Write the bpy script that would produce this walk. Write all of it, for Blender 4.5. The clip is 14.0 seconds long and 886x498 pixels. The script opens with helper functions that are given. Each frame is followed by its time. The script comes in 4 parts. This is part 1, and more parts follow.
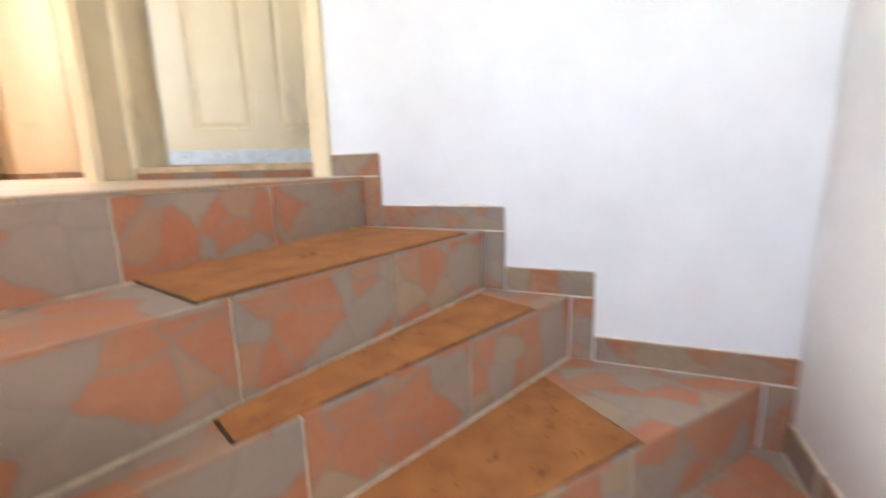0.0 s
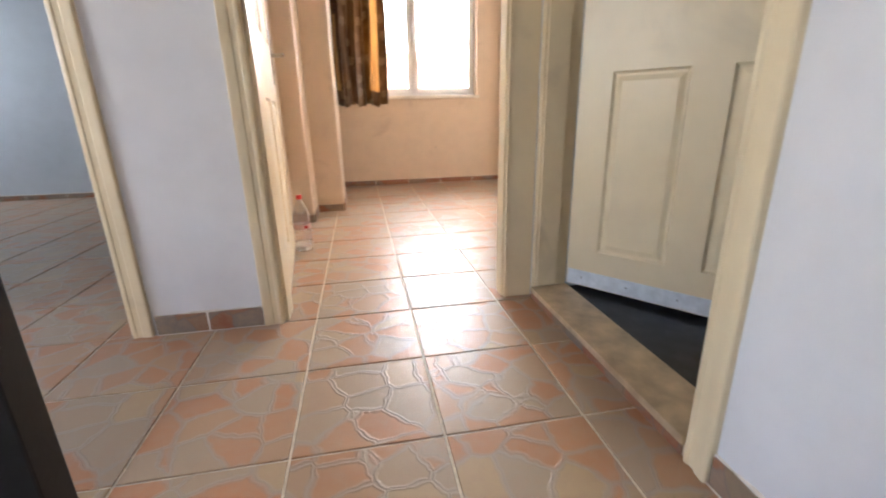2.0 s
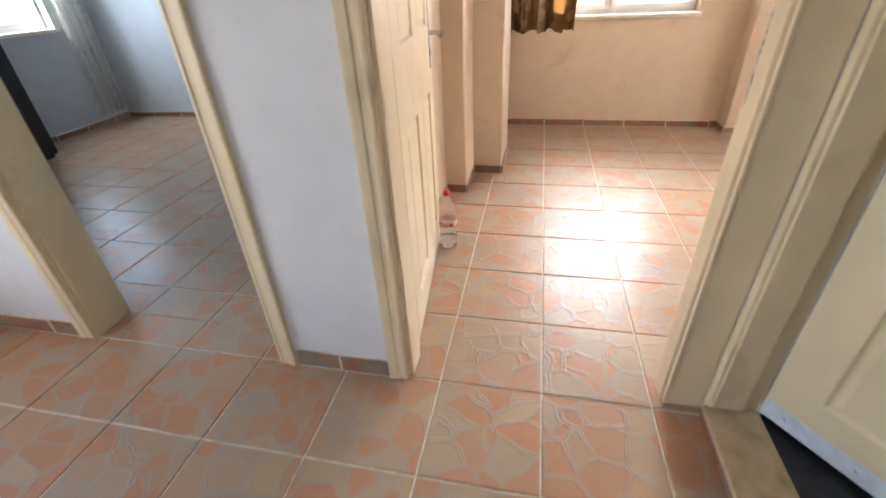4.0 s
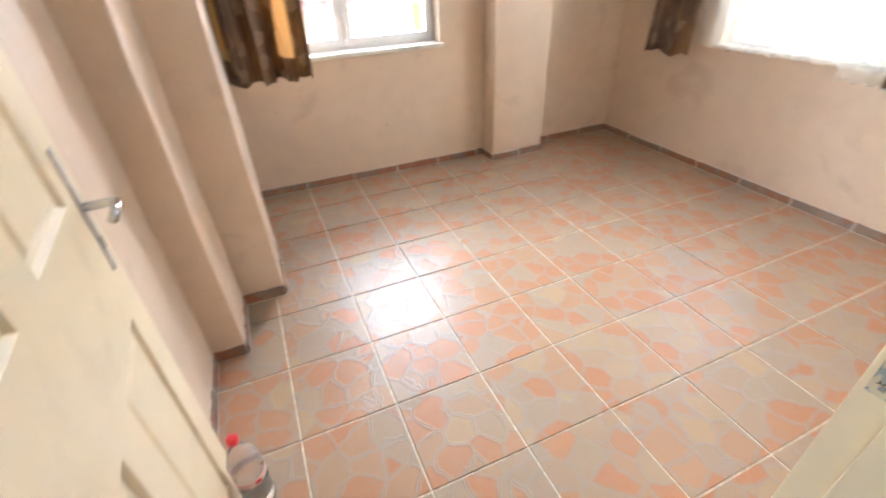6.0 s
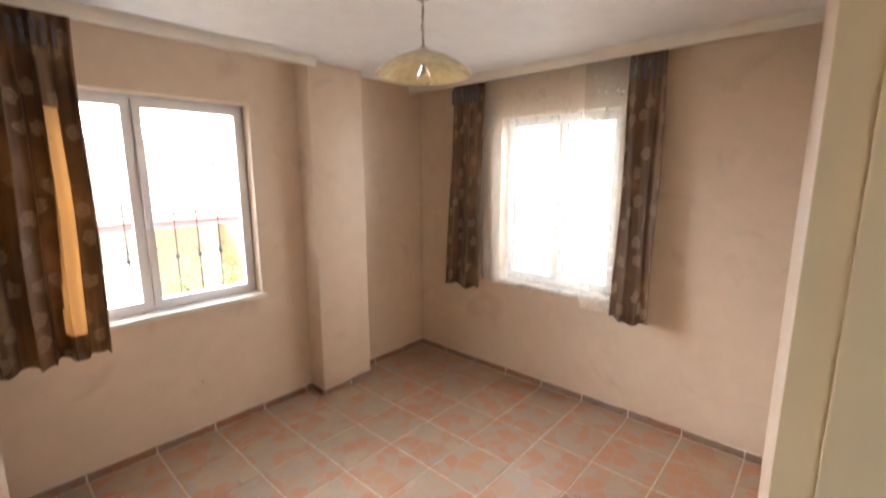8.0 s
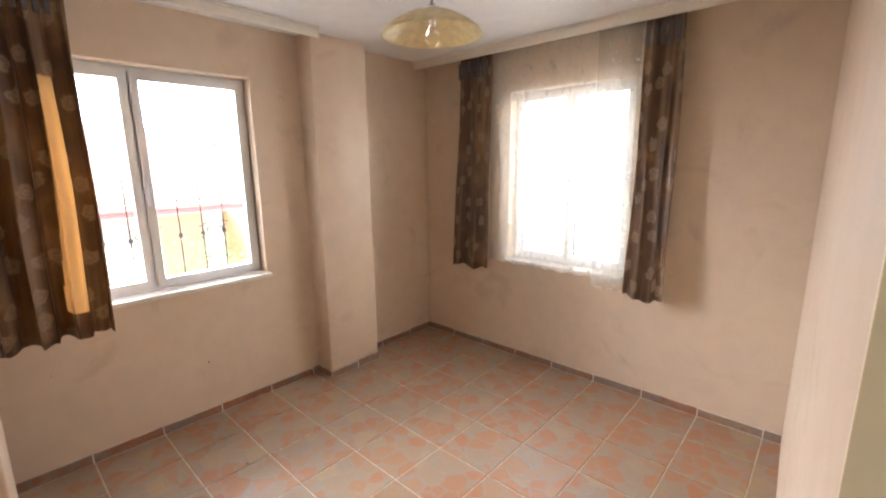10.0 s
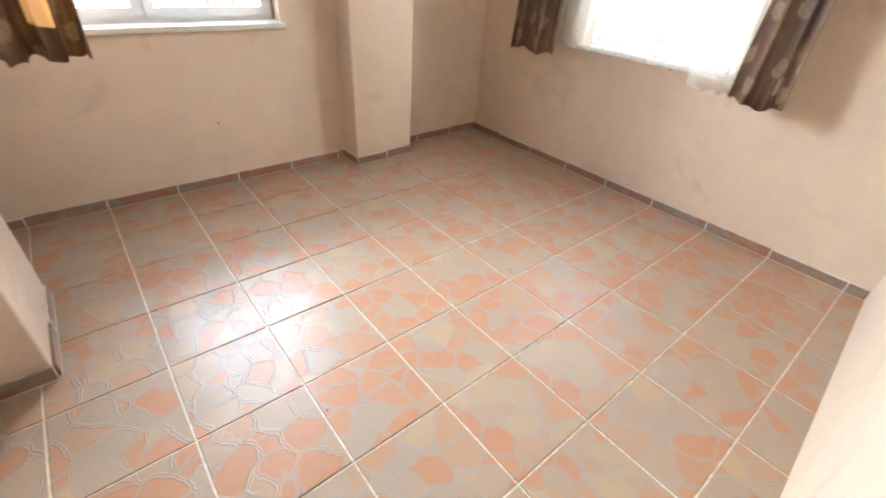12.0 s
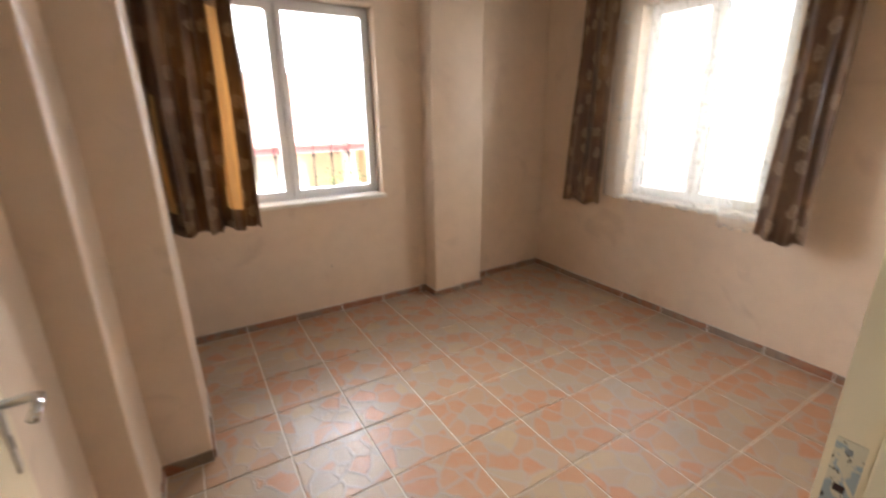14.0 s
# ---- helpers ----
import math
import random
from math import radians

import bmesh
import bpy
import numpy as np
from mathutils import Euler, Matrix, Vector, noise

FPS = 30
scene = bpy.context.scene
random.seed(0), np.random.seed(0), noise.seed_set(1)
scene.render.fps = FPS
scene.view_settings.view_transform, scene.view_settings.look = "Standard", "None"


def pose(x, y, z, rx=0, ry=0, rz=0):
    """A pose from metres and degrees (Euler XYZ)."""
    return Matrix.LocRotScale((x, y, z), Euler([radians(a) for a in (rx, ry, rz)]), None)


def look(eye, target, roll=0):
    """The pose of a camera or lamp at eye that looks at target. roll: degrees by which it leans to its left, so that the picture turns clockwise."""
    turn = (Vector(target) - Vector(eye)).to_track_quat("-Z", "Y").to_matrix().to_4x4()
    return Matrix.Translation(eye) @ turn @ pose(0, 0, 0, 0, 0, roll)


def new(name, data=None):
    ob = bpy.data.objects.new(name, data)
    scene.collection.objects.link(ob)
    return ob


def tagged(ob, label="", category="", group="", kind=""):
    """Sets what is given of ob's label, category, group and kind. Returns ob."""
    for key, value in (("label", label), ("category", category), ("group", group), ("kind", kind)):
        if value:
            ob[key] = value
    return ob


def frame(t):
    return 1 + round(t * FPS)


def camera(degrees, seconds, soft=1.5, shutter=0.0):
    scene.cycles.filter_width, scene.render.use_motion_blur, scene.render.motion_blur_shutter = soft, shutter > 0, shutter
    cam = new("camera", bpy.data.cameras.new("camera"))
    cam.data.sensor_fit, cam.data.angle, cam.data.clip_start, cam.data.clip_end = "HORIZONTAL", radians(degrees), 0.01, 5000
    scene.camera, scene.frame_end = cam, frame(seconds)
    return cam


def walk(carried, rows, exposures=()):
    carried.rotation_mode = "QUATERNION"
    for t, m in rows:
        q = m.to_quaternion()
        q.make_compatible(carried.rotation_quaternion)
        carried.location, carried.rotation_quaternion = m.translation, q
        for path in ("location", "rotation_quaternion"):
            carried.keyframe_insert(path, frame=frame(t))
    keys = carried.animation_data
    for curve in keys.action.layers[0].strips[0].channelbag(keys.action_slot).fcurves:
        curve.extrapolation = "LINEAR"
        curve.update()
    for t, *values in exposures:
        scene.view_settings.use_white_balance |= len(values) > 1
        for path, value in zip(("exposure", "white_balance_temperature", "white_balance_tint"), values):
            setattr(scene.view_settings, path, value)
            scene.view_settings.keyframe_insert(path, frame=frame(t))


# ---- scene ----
cam = camera(91.6, 14.0, soft=1.9, shutter=0.5)
PATH = [
    (0, (-0.663, -1.709, 0.026), (1.162, -0.984, -0.355), -1.5),
    (0.5, (-0.493, -1.635, 0.173), (1.044, -0.44, -0.288), -4.8),
    (1, (-0.322, -1.617, 0.34), (1.008, -0.207, -0.152), -4.9),
    (1.5, (-0.228, -1.579, 0.519), (0.499, 0.228, 0.065), -3.8),
    (2, (-0.14, -1.447, 0.687), (0.205, 0.429, 0.086), -1.2),
    (2.2, (-0.103, -1.425, 0.72), (0.101, 0.461, 0.085), -1.8),
    (4.3, (-0.079, -0.774, 1.166), (-0.465, 0.863, 0.082), -2.9),
    (4.5, (-0.144, -0.638, 1.161), (-0.439, 1.023, 0.089), -3.35),
    (5, (-0.235, -0.456, 1.372), (-0.308, 1.221, 0.285), -6.0),
    (5.5, (-0.164, -0.187, 1.32), (0.081, 1.474, 0.232), -3.6),
    (6, (-0.191, 0.023, 1.305), (0.434, 1.567, 0.198), -2.6),
    (6.5, (-0.271, 0.139, 1.363), (0.739, 1.503, 0.305), -2.6),
    (7, (-0.285, 0.174, 1.447), (0.941, 1.504, 0.594), -1.1),
    (7.5, (-0.272, 0.164, 1.581), (1.11, 1.481, 0.987), -0.1),
    (8, (-0.262, 0.125, 1.665), (1.201, 1.439, 1.318), -0.2),
    (8.2, (-0.277, 0.118, 1.688), (1.197, 1.437, 1.42), -0.8),
    (10.3, (-0.235, 0.192, 1.508), (1.189, 1.516, 1.039), -0.7),
    (10.5, (-0.254, 0.194, 1.444), (1.142, 1.489, 0.831), 0.0),
    (11, (-0.243, 0.202, 1.304), (1.052, 1.437, 0.412), 1.5),
    (11.5, (-0.103, 0.28, 1.242), (1.093, 1.471, 0.168), 2.0),
    (12, (0.046, 0.362, 1.221), (1.142, 1.597, 0.092), 4.3),
    (12.5, (0.036, 0.361, 1.246), (1.041, 1.694, 0.145), 2.2),
    (13, (0.008, 0.288, 1.262), (1.068, 1.638, 0.236), 1.3),
    (13.5, (-0.138, 0.137, 1.337), (1.012, 1.556, 0.523), 1.2),
    (14, (-0.197, 0.02, 1.41), (0.776, 1.661, 0.811), -0.9),
]
EXPO = [(0.0, 4.25, 7350, 11), (0.25, 3.80, 7150, 11), (0.5, 3.48, 6900, 11), (1.0, 3.15, 6850, 12), (1.5, 2.93, 6800, 14), (2.0, 3.25, 6750, 14),
        (4.3, 3.28, 6450, 10), (5.0, 3.25, 6050, 9), (5.5, 3.29, 5850, 8), (6.0, 3.25, 5750, 8), (6.5, 3.06, 5550, 7),
        (7.0, 2.85, 6000, 8), (7.5, 2.50, 6050, 10), (8.2, 2.70, 6350, 14), (10.3, 2.68, 6200, 13), (11.0, 2.78, 6150, 12), (11.5, 3.05, 5850, 10),
        (12.0, 3.22, 5650, 6), (12.5, 3.12, 5650, 6), (13.0, 3.00, 6050, 8), (13.5, 2.76, 6200, 10), (14.0, 2.42, 6350, 12)]
walk(cam, [(t, look(eye, target, roll)) for t, eye, target, roll in PATH], EXPO)

# ---- world, sun, lights, exposure ----
world = bpy.data.worlds.new("world")
scene.world = world
world.use_nodes = True
_wn = world.node_tree
_sky = _wn.nodes.new("ShaderNodeTexSky")
_sky.sky_type = "NISHITA"
_sky.sun_disc = False
_sky.sun_elevation = radians(52)
_sky.sun_rotation = radians(200)
_wn.links.new(_sky.outputs[0], _wn.nodes["Background"].inputs[0])
_wn.nodes["Background"].inputs[1].default_value = 0.15


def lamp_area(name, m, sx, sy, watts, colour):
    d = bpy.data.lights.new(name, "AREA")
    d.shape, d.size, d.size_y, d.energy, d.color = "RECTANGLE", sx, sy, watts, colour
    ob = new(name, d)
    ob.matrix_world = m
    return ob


sun = bpy.data.lights.new("sun", "SUN")
sun.energy, sun.angle, sun.color = 5.0, radians(0.5), (1.0, 0.95, 0.87)
sun_ob = new("sun", sun)
sun_ob.matrix_world = look((0, 0, 0), (0.14, 0.60, -0.79))
SKYC = (0.93, 0.97, 1.0)
lamp_area("daylight_north_sky", pose(-1.0, 16.0, 9.0, -90, 0, 0), 24.0, 13.0, 4500, SKYC)
lamp_area("daylight_window_east", look((3.35, 1.63, 1.75), (2.7, 1.63, 1.45)), 1.7, 1.7, 9, SKYC)
lamp_area("daylight_east_sky", look((3.40, 0.45, 1.9), (1.9, 2.9, 1.1)), 1.0, 1.3, 11, (1.0, 0.96, 0.88))
lamp_area("daylight_window_west_room", pose(-4.72, 2.05, 1.5, 0, -90, 0), 1.2, 1.2, 6, (0.7, 0.84, 1.0))
# Added fill for stairs and hall, set in an unseen west opening.
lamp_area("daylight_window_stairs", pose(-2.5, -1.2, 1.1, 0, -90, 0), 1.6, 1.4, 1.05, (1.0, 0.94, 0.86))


# ---- materials ----
def nodes(name):
    m = bpy.data.materials.new(name)
    m.use_nodes = True
    t = m.node_tree
    b = t.nodes["Principled BSDF"]
    return m, t, b


def add(t, kind, **kw):
    n = t.nodes.new(kind)
    for k, v in kw.items():
        n.inputs[k].default_value = v
    return n


def mixc(t, fac, a, b, blend="MIX"):
    n = t.nodes.new("ShaderNodeMix")
    n.data_type = "RGBA"
    n.blend_type = blend
    for sock, v in ((n.inputs[0], fac), (n.inputs[6], a), (n.inputs[7], b)):
        if hasattr(v, "links"):
            t.links.new(v, sock)
        else:
            sock.default_value = v if isinstance(v, (int, float)) else (*v, 1)
    return n.outputs[2]


def ramp(t, src, stops):
    r = t.nodes.new("ShaderNodeValToRGB")
    els = r.color_ramp.elements
    while len(els) < len(stops):
        els.new(0.5)
    for e, (p, c) in zip(els, stops):
        e.position = p
        e.color = (*c, 1) if not isinstance(c, (int, float)) else (c, c, c, 1)
    t.links.new(src, r.inputs[0])
    return r.outputs[0]


def noise_tex(t, scale, detail=4.0, vec=None, dist=0.0, rough=0.5):
    n = add(t, "ShaderNodeTexNoise", Scale=scale, Detail=detail, Distortion=dist, Roughness=rough)
    if vec is not None:
        t.links.new(vec, n.inputs["Vector"])
    return n


def bump(t, b, height, strength, distance=0.002, prev=None):
    n = add(t, "ShaderNodeBump", Strength=strength, Distance=distance)
    t.links.new(height, n.inputs["Height"])
    if prev is not None:
        t.links.new(prev, n.inputs["Normal"])
    if b is not None:
        t.links.new(n.outputs[0], b.inputs["Normal"])
    return n.outputs[0]


def paint(name, a, c, rough=0.6, grain=220.0, relief=0.25, stain=None):
    """Wall paint: soft mottling, roller grain, slow unevenness of the plaster."""
    m, t, b = nodes(name)
    co = t.nodes.new("ShaderNodeTexCoord").outputs["Object"]
    big = noise_tex(t, 1.3, 5, co, 0.4)
    small = noise_tex(t, 9.0, 5, co)
    col = mixc(t, ramp(t, big.outputs[0], [(0.35, 0.0), (0.7, 1.0)]), a, c)
    dirt = ramp(t, small.outputs[0], [(0.4, 1.0), (0.8, 0.93)])
    col = mixc(t, 1.0, col, dirt, "MULTIPLY")
    if stain:
        spots = noise_tex(t, 3.1, 6, co, 1.2)
        col = mixc(t, ramp(t, spots.outputs[0], [(0.60, 0.0), (0.72, 0.35)]), col, stain)
    t.links.new(col, b.inputs["Base Color"])
    b.inputs["Roughness"].default_value = rough
    g = noise_tex(t, grain, 3, co)
    w = noise_tex(t, 4.0, 3, co)
    n1 = bump(t, None, w.outputs[0], 0.35, 0.012)
    bump(t, b, g.outputs[0], relief, 0.0012, n1)
    return m


def plain(name, colour, rough=0.5, metal=0.0, vary=0.08, scale=30.0, relief=0.1):
    m, t, b = nodes(name)
    co = t.nodes.new("ShaderNodeTexCoord").outputs["Object"]
    n = noise_tex(t, scale, 4, co)
    dark = tuple(v * (1 - 2 * vary) for v in colour)
    lite = tuple(min(1, v * (1 + vary)) for v in colour)
    t.links.new(ramp(t, n.outputs[0], [(0.3, dark), (0.7, lite)]), b.inputs["Base Color"])
    b.inputs["Roughness"].default_value, b.inputs["Metallic"].default_value = rough, metal
    bump(t, b, n.outputs[0], relief, 0.0008)
    return m


FLOOR_STONES = [(0.0, (0.61, 0.28, 0.14)), (0.38, (0.60, 0.31, 0.165)), (0.54, (0.575, 0.36, 0.215)),
                (0.66, (0.53, 0.385, 0.26)), (0.84, (0.50, 0.39, 0.285)), (0.95, (0.59, 0.42, 0.25))]
STAIR_STONES = [(0.0, (0.48, 0.18, 0.095)), (0.38, (0.48, 0.20, 0.105)), (0.48, (0.44, 0.25, 0.15)),
                (0.56, (0.37, 0.275, 0.215)), (0.85, (0.35, 0.285, 0.235)), (0.95, (0.42, 0.30, 0.195))]


def flag_tile(name, tint=1.0, gloss=0.18, shift=1.0, scale=10.0, vein=(0.37, 0.305, 0.245), width=0.04, relief=0.7, soft=0.03, veils=0.6, palette=None):
    """Glazed tile with a printed crazy-paving pattern: salmon, ochre and grey stones in a grey bed, low raised veins in the glaze."""
    m, t, b = nodes(name)
    co = t.nodes.new("ShaderNodeTexCoord").outputs["Object"]
    oi = t.nodes.new("ShaderNodeObjectInfo").outputs["Random"]
    mul = add(t, "ShaderNodeMath")
    mul.operation = "MULTIPLY"
    mul.inputs[1].default_value = 37.0 * shift
    t.links.new(oi, mul.inputs[0])
    comb = t.nodes.new("ShaderNodeCombineXYZ")
    t.links.new(mul.outputs[0], comb.inputs[0])
    t.links.new(mul.outputs[0], comb.inputs[1])
    off = t.nodes.new("ShaderNodeVectorMath")
    t.links.new(co, off.inputs[0])
    t.links.new(comb.outputs[0], off.inputs[1])

    def warped(scale_, amount, src):
        wob = noise_tex(t, scale_, 3, src)
        sub = t.nodes.new("ShaderNodeVectorMath")
        sub.operation = "MULTIPLY_ADD"
        sub.inputs[1].default_value = (amount, amount, amount)
        t.links.new(wob.outputs["Color"], sub.inputs[0])
        t.links.new(src, sub.inputs[2])
        return sub.outputs[0]

    place = warped(30.0, 0.014, warped(7.0, 0.07, off.outputs[0]))
    cell = add(t, "ShaderNodeTexVoronoi", Scale=scale, Randomness=1.0)
    edge = add(t, "ShaderNodeTexVoronoi", Scale=scale, Randomness=1.0)
    edge.feature = "DISTANCE_TO_EDGE"
    for v in (cell, edge):
        t.links.new(place, v.inputs["Vector"])
    sep = t.nodes.new("ShaderNodeSeparateColor")
    t.links.new(cell.outputs["Color"], sep.inputs[0])
    k = tint
    pal = ramp(t, sep.outputs[0], [(p, tuple(v * k for v in c)) for p, c in (palette or FLOOR_STONES)])
    veil = noise_tex(t, 26.0, 7, off.outputs[0], 0.6, 0.7)
    pal = mixc(t, ramp(t, veil.outputs[0], [(0.40, 0.0), (0.72, veils)]), pal, (0.55 * k, 0.37 * k, 0.245 * k))
    line = ramp(t, edge.outputs[0], [(0.0, 0.65), (width, 0.55), (width + soft * 2, 0.0)])
    col = mixc(t, line, pal, vein)
    dust = noise_tex(t, 4.5, 5, co)
    col = mixc(t, ramp(t, dust.outputs[0], [(0.5, 0.0), (0.9, 0.2)]), col, (0.42, 0.33, 0.26))
    t.links.new(col, b.inputs["Base Color"])
    rg = ramp(t, veil.outputs[0], [(0.3, gloss), (0.8, gloss + 0.12)])
    t.links.new(rg, b.inputs["Roughness"])
    b.inputs["Specular IOR Level"].default_value = 0.37
    ridge = ramp(t, edge.outputs[0], [(0.0, 0.2), (0.018, 0.3), (0.032, 1.0), (0.048, 0.9), (0.078, 0.0)])
    broken = noise_tex(t, 5.0, 2, off.outputs[0])
    keep = ramp(t, broken.outputs[0], [(0.42, 0.15), (0.56, 1.0)])
    rise = mixc(t, 1.0, ridge, keep, "MULTIPLY")
    wave = noise_tex(t, 6.0, 2, off.outputs[0])
    n1 = bump(t, None, wave.outputs[0], 0.45, 0.004)
    bump(t, b, rise, relief, 0.0016, n1)
    return m


def mat_felt(name):
    m, t, b = nodes(name)
    co = t.nodes.new("ShaderNodeTexCoord").outputs["Object"]
    fine = noise_tex(t, 420, 2, co)
    mid = noise_tex(t, 14, 4, co)
    col = mixc(t, ramp(t, mid.outputs[0], [(0.35, 0.0), (0.7, 1.0)]), (0.42, 0.165, 0.048), (0.31, 0.115, 0.034))
    mp = t.nodes.new("ShaderNodeMapping")
    mp.inputs["Scale"].default_value = (28, 70, 30)
    mp.inputs["Rotation"].default_value = (0, 0, 0.5)
    t.links.new(co, mp.inputs[0])
    lint = noise_tex(t, 1.0, 2, mp.outputs[0], 0.8)
    col = mixc(t, ramp(t, lint.outputs[0], [(0.66, 0.0), (0.71, 0.65)]), col, (0.09, 0.035, 0.015))
    t.links.new(col, b.inputs["Base Color"])
    b.inputs["Roughness"].default_value = 0.95
    bump(t, b, fine.outputs[0], 0.4, 0.0012)
    return m


def curtain_cloth(name):
    m, t, b = nodes(name)
    co = t.nodes.new("ShaderNodeTexCoord").outputs["UV"]
    mp = t.nodes.new("ShaderNodeMapping")
    mp.inputs["Scale"].default_value = (6.0, 6.0, 1)
    t.links.new(co, mp.inputs[0])
    vo = add(t, "ShaderNodeTexVoronoi", Scale=1.0, Randomness=0.75)
    vo.voronoi_dimensions = "2D"
    petal = noise_tex(t, 34.0, 4, co)
    summ = t.nodes.new("ShaderNodeMath")
    summ.operation = "MULTIPLY_ADD"
    summ.inputs[1].default_value = 0.34
    t.links.new(petal.outputs[0], summ.inputs[0])
    t.links.new(mp.outputs[0], vo.inputs["Vector"])
    t.links.new(vo.outputs["Distance"], summ.inputs[2])
    flower = ramp(t, summ.outputs[0], [(0.0, 0.35), (0.20, 0.65), (0.27, 0.35), (0.34, 0.65), (0.42, 0.0)])
    weave = noise_tex(t, 180.0, 2, co)
    blot = noise_tex(t, 3.2, 3, co, 0.5)
    base = ramp(t, blot.outputs[0], [(0.38, (0.065, 0.025, 0.009)), (0.52, (0.13, 0.056, 0.020)), (0.64, (0.25, 0.13, 0.05))])
    # Tan vertical bands: the satin's highlights painted into the base colour.
    strip = t.nodes.new("ShaderNodeMapping")
    strip.inputs["Scale"].default_value = (15, 0.5, 1)
    t.links.new(co, strip.inputs[0])
    band = noise_tex(t, 1.0, 2, strip.outputs[0])
    base = mixc(t, ramp(t, band.outputs[0], [(0.50, 0.0), (0.64, 0.85)]), base, (0.27, 0.175, 0.10))
    col = mixc(t, flower, base, (0.44, 0.32, 0.20))
    col = mixc(t, ramp(t, weave.outputs[0], [(0.3, 0.0), (0.7, 0.3)]), col, (0.02, 0.012, 0.01))
    t.links.new(col, b.inputs["Base Color"])
    b.inputs["Roughness"].default_value = 0.38
    b.inputs["Sheen Weight"].default_value = 0.05
    bump(t, b, weave.outputs[0], 0.3, 0.001)
    tr = t.nodes.new("ShaderNodeBsdfTranslucent")
    tr.inputs[0].default_value = (0.55, 0.30, 0.09, 1)
    mx = t.nodes.new("ShaderNodeMixShader")
    mx.inputs[0].default_value = 0.10
    t.links.new(b.outputs[0], mx.inputs[1])
    t.links.new(tr.outputs[0], mx.inputs[2])
    t.links.new(mx.outputs[0], t.nodes["Material Output"].inputs[0])
    return m


# Gold stands for daylight glowing through the brown cloth, put into its colour.
def backlit_cloth(name):
    m, t, b = nodes(name)
    b.inputs["Base Color"].default_value = (0.58, 0.38, 0.17, 1)
    b.inputs["Roughness"].default_value = 0.45
    tr = t.nodes.new("ShaderNodeBsdfTranslucent")
    tr.inputs[0].default_value = (0.64, 0.45, 0.24, 1)
    mx = t.nodes.new("ShaderNodeMixShader")
    mx.inputs[0].default_value = 0.4
    t.links.new(b.outputs[0], mx.inputs[1])
    t.links.new(tr.outputs[0], mx.inputs[2])
    t.links.new(mx.outputs[0], t.nodes["Material Output"].inputs[0])
    return m


def tulle(name, colour=(0.93, 0.89, 0.80), open_=0.80):
    m, t, b = nodes(name)
    t.nodes.remove(b)
    co = t.nodes.new("ShaderNodeTexCoord").outputs["UV"]
    n = noise_tex(t, 22.0, 2, co, 0.6)
    fac = ramp(t, n.outputs[0], [(0.60, open_), (0.72, open_ * 0.55)])
    tp = t.nodes.new("ShaderNodeBsdfTransparent")
    df = t.nodes.new("ShaderNodeBsdfDiffuse")
    tl = t.nodes.new("ShaderNodeBsdfTranslucent")
    df.inputs[0].default_value = tl.inputs[0].default_value = (*colour, 1)
    m1, m2 = t.nodes.new("ShaderNodeMixShader"), t.nodes.new("ShaderNodeMixShader")
    m1.inputs[0].default_value = 0.45
    t.links.new(df.outputs[0], m1.inputs[1])
    t.links.new(tl.outputs[0], m1.inputs[2])
    t.links.new(fac, m2.inputs[0])
    t.links.new(m1.outputs[0], m2.inputs[1])
    t.links.new(tp.outputs[0], m2.inputs[2])
    t.links.new(m2.outputs[0], t.nodes["Material Output"].inputs[0])
    return m


def glassy(name, colour=(1, 1, 1), rough=0.0, ior=1.45):
    m, t, b = nodes(name)
    b.inputs["Base Color"].default_value = (*colour, 1)
    b.inputs["Roughness"].default_value = rough
    b.inputs["IOR"].default_value = ior
    b.inputs["Transmission Weight"].default_value = 1.0
    return m


M_ROOM = paint("room_paint", (0.72, 0.565, 0.420), (0.68, 0.53, 0.382), 0.45, 180, 0.22, (0.48, 0.35, 0.25))
M_HALL = paint("hall_paint", (0.745, 0.73, 0.735), (0.70, 0.685, 0.69), 0.55, 260, 0.4)
M_BLUE = paint("west_room_paint", (0.50, 0.53, 0.55), (0.46, 0.49, 0.52), 0.55)
M_CEIL = paint("ceiling_paint", (0.80, 0.78, 0.76), (0.77, 0.75, 0.73), 0.6)
M_PELM = paint("pelmet_paint", (0.80, 0.74, 0.64), (0.76, 0.70, 0.60), 0.45)
M_CREAM = paint("cream_door_paint", (0.80, 0.665, 0.45), (0.76, 0.625, 0.41), 0.33, 60, 0.12, (0.5, 0.40, 0.26))
M_STRIP = plain("pale_kick_strip", (0.72, 0.76, 0.80), 0.35)
M_TILE = flag_tile("floor_tile_glaze", 0.75, 0.29)
M_STEP = flag_tile("stair_tile_glaze", 0.95, 0.34, 2.3, 11.0, (0.31, 0.235, 0.19), 0.012, 0.12, veils=0.25, palette=STAIR_STONES)
M_SKIRT = flag_tile("skirting_tile_glaze", 0.66, 0.32, 3.1, 12.0, (0.22, 0.17, 0.14), 0.012, 0.12, veils=0.7, palette=STAIR_STONES)
for _m in (M_STEP, M_SKIRT):
    _m.node_tree.nodes["Principled BSDF"].inputs["Specular IOR Level"].default_value = 0.2
M_GROUT = plain("cream_grout", (0.74, 0.65, 0.52), 0.85, 0, 0.15, 40, 0.5)
M_FILL = plain("white_filler", (0.72, 0.65, 0.56), 0.8, 0, 0.1, 25, 0.6)
M_MARBLE = plain("threshold_marble", (0.60, 0.45, 0.28), 0.3, 0, 0.18, 14, 0.1)
M_SILL = plain("sill_marble", (0.76, 0.70, 0.60), 0.3, 0, 0.08, 9, 0.05)
M_PVC = plain("window_pvc", (0.80, 0.80, 0.80), 0.28, 0, 0.03, 8, 0.02)
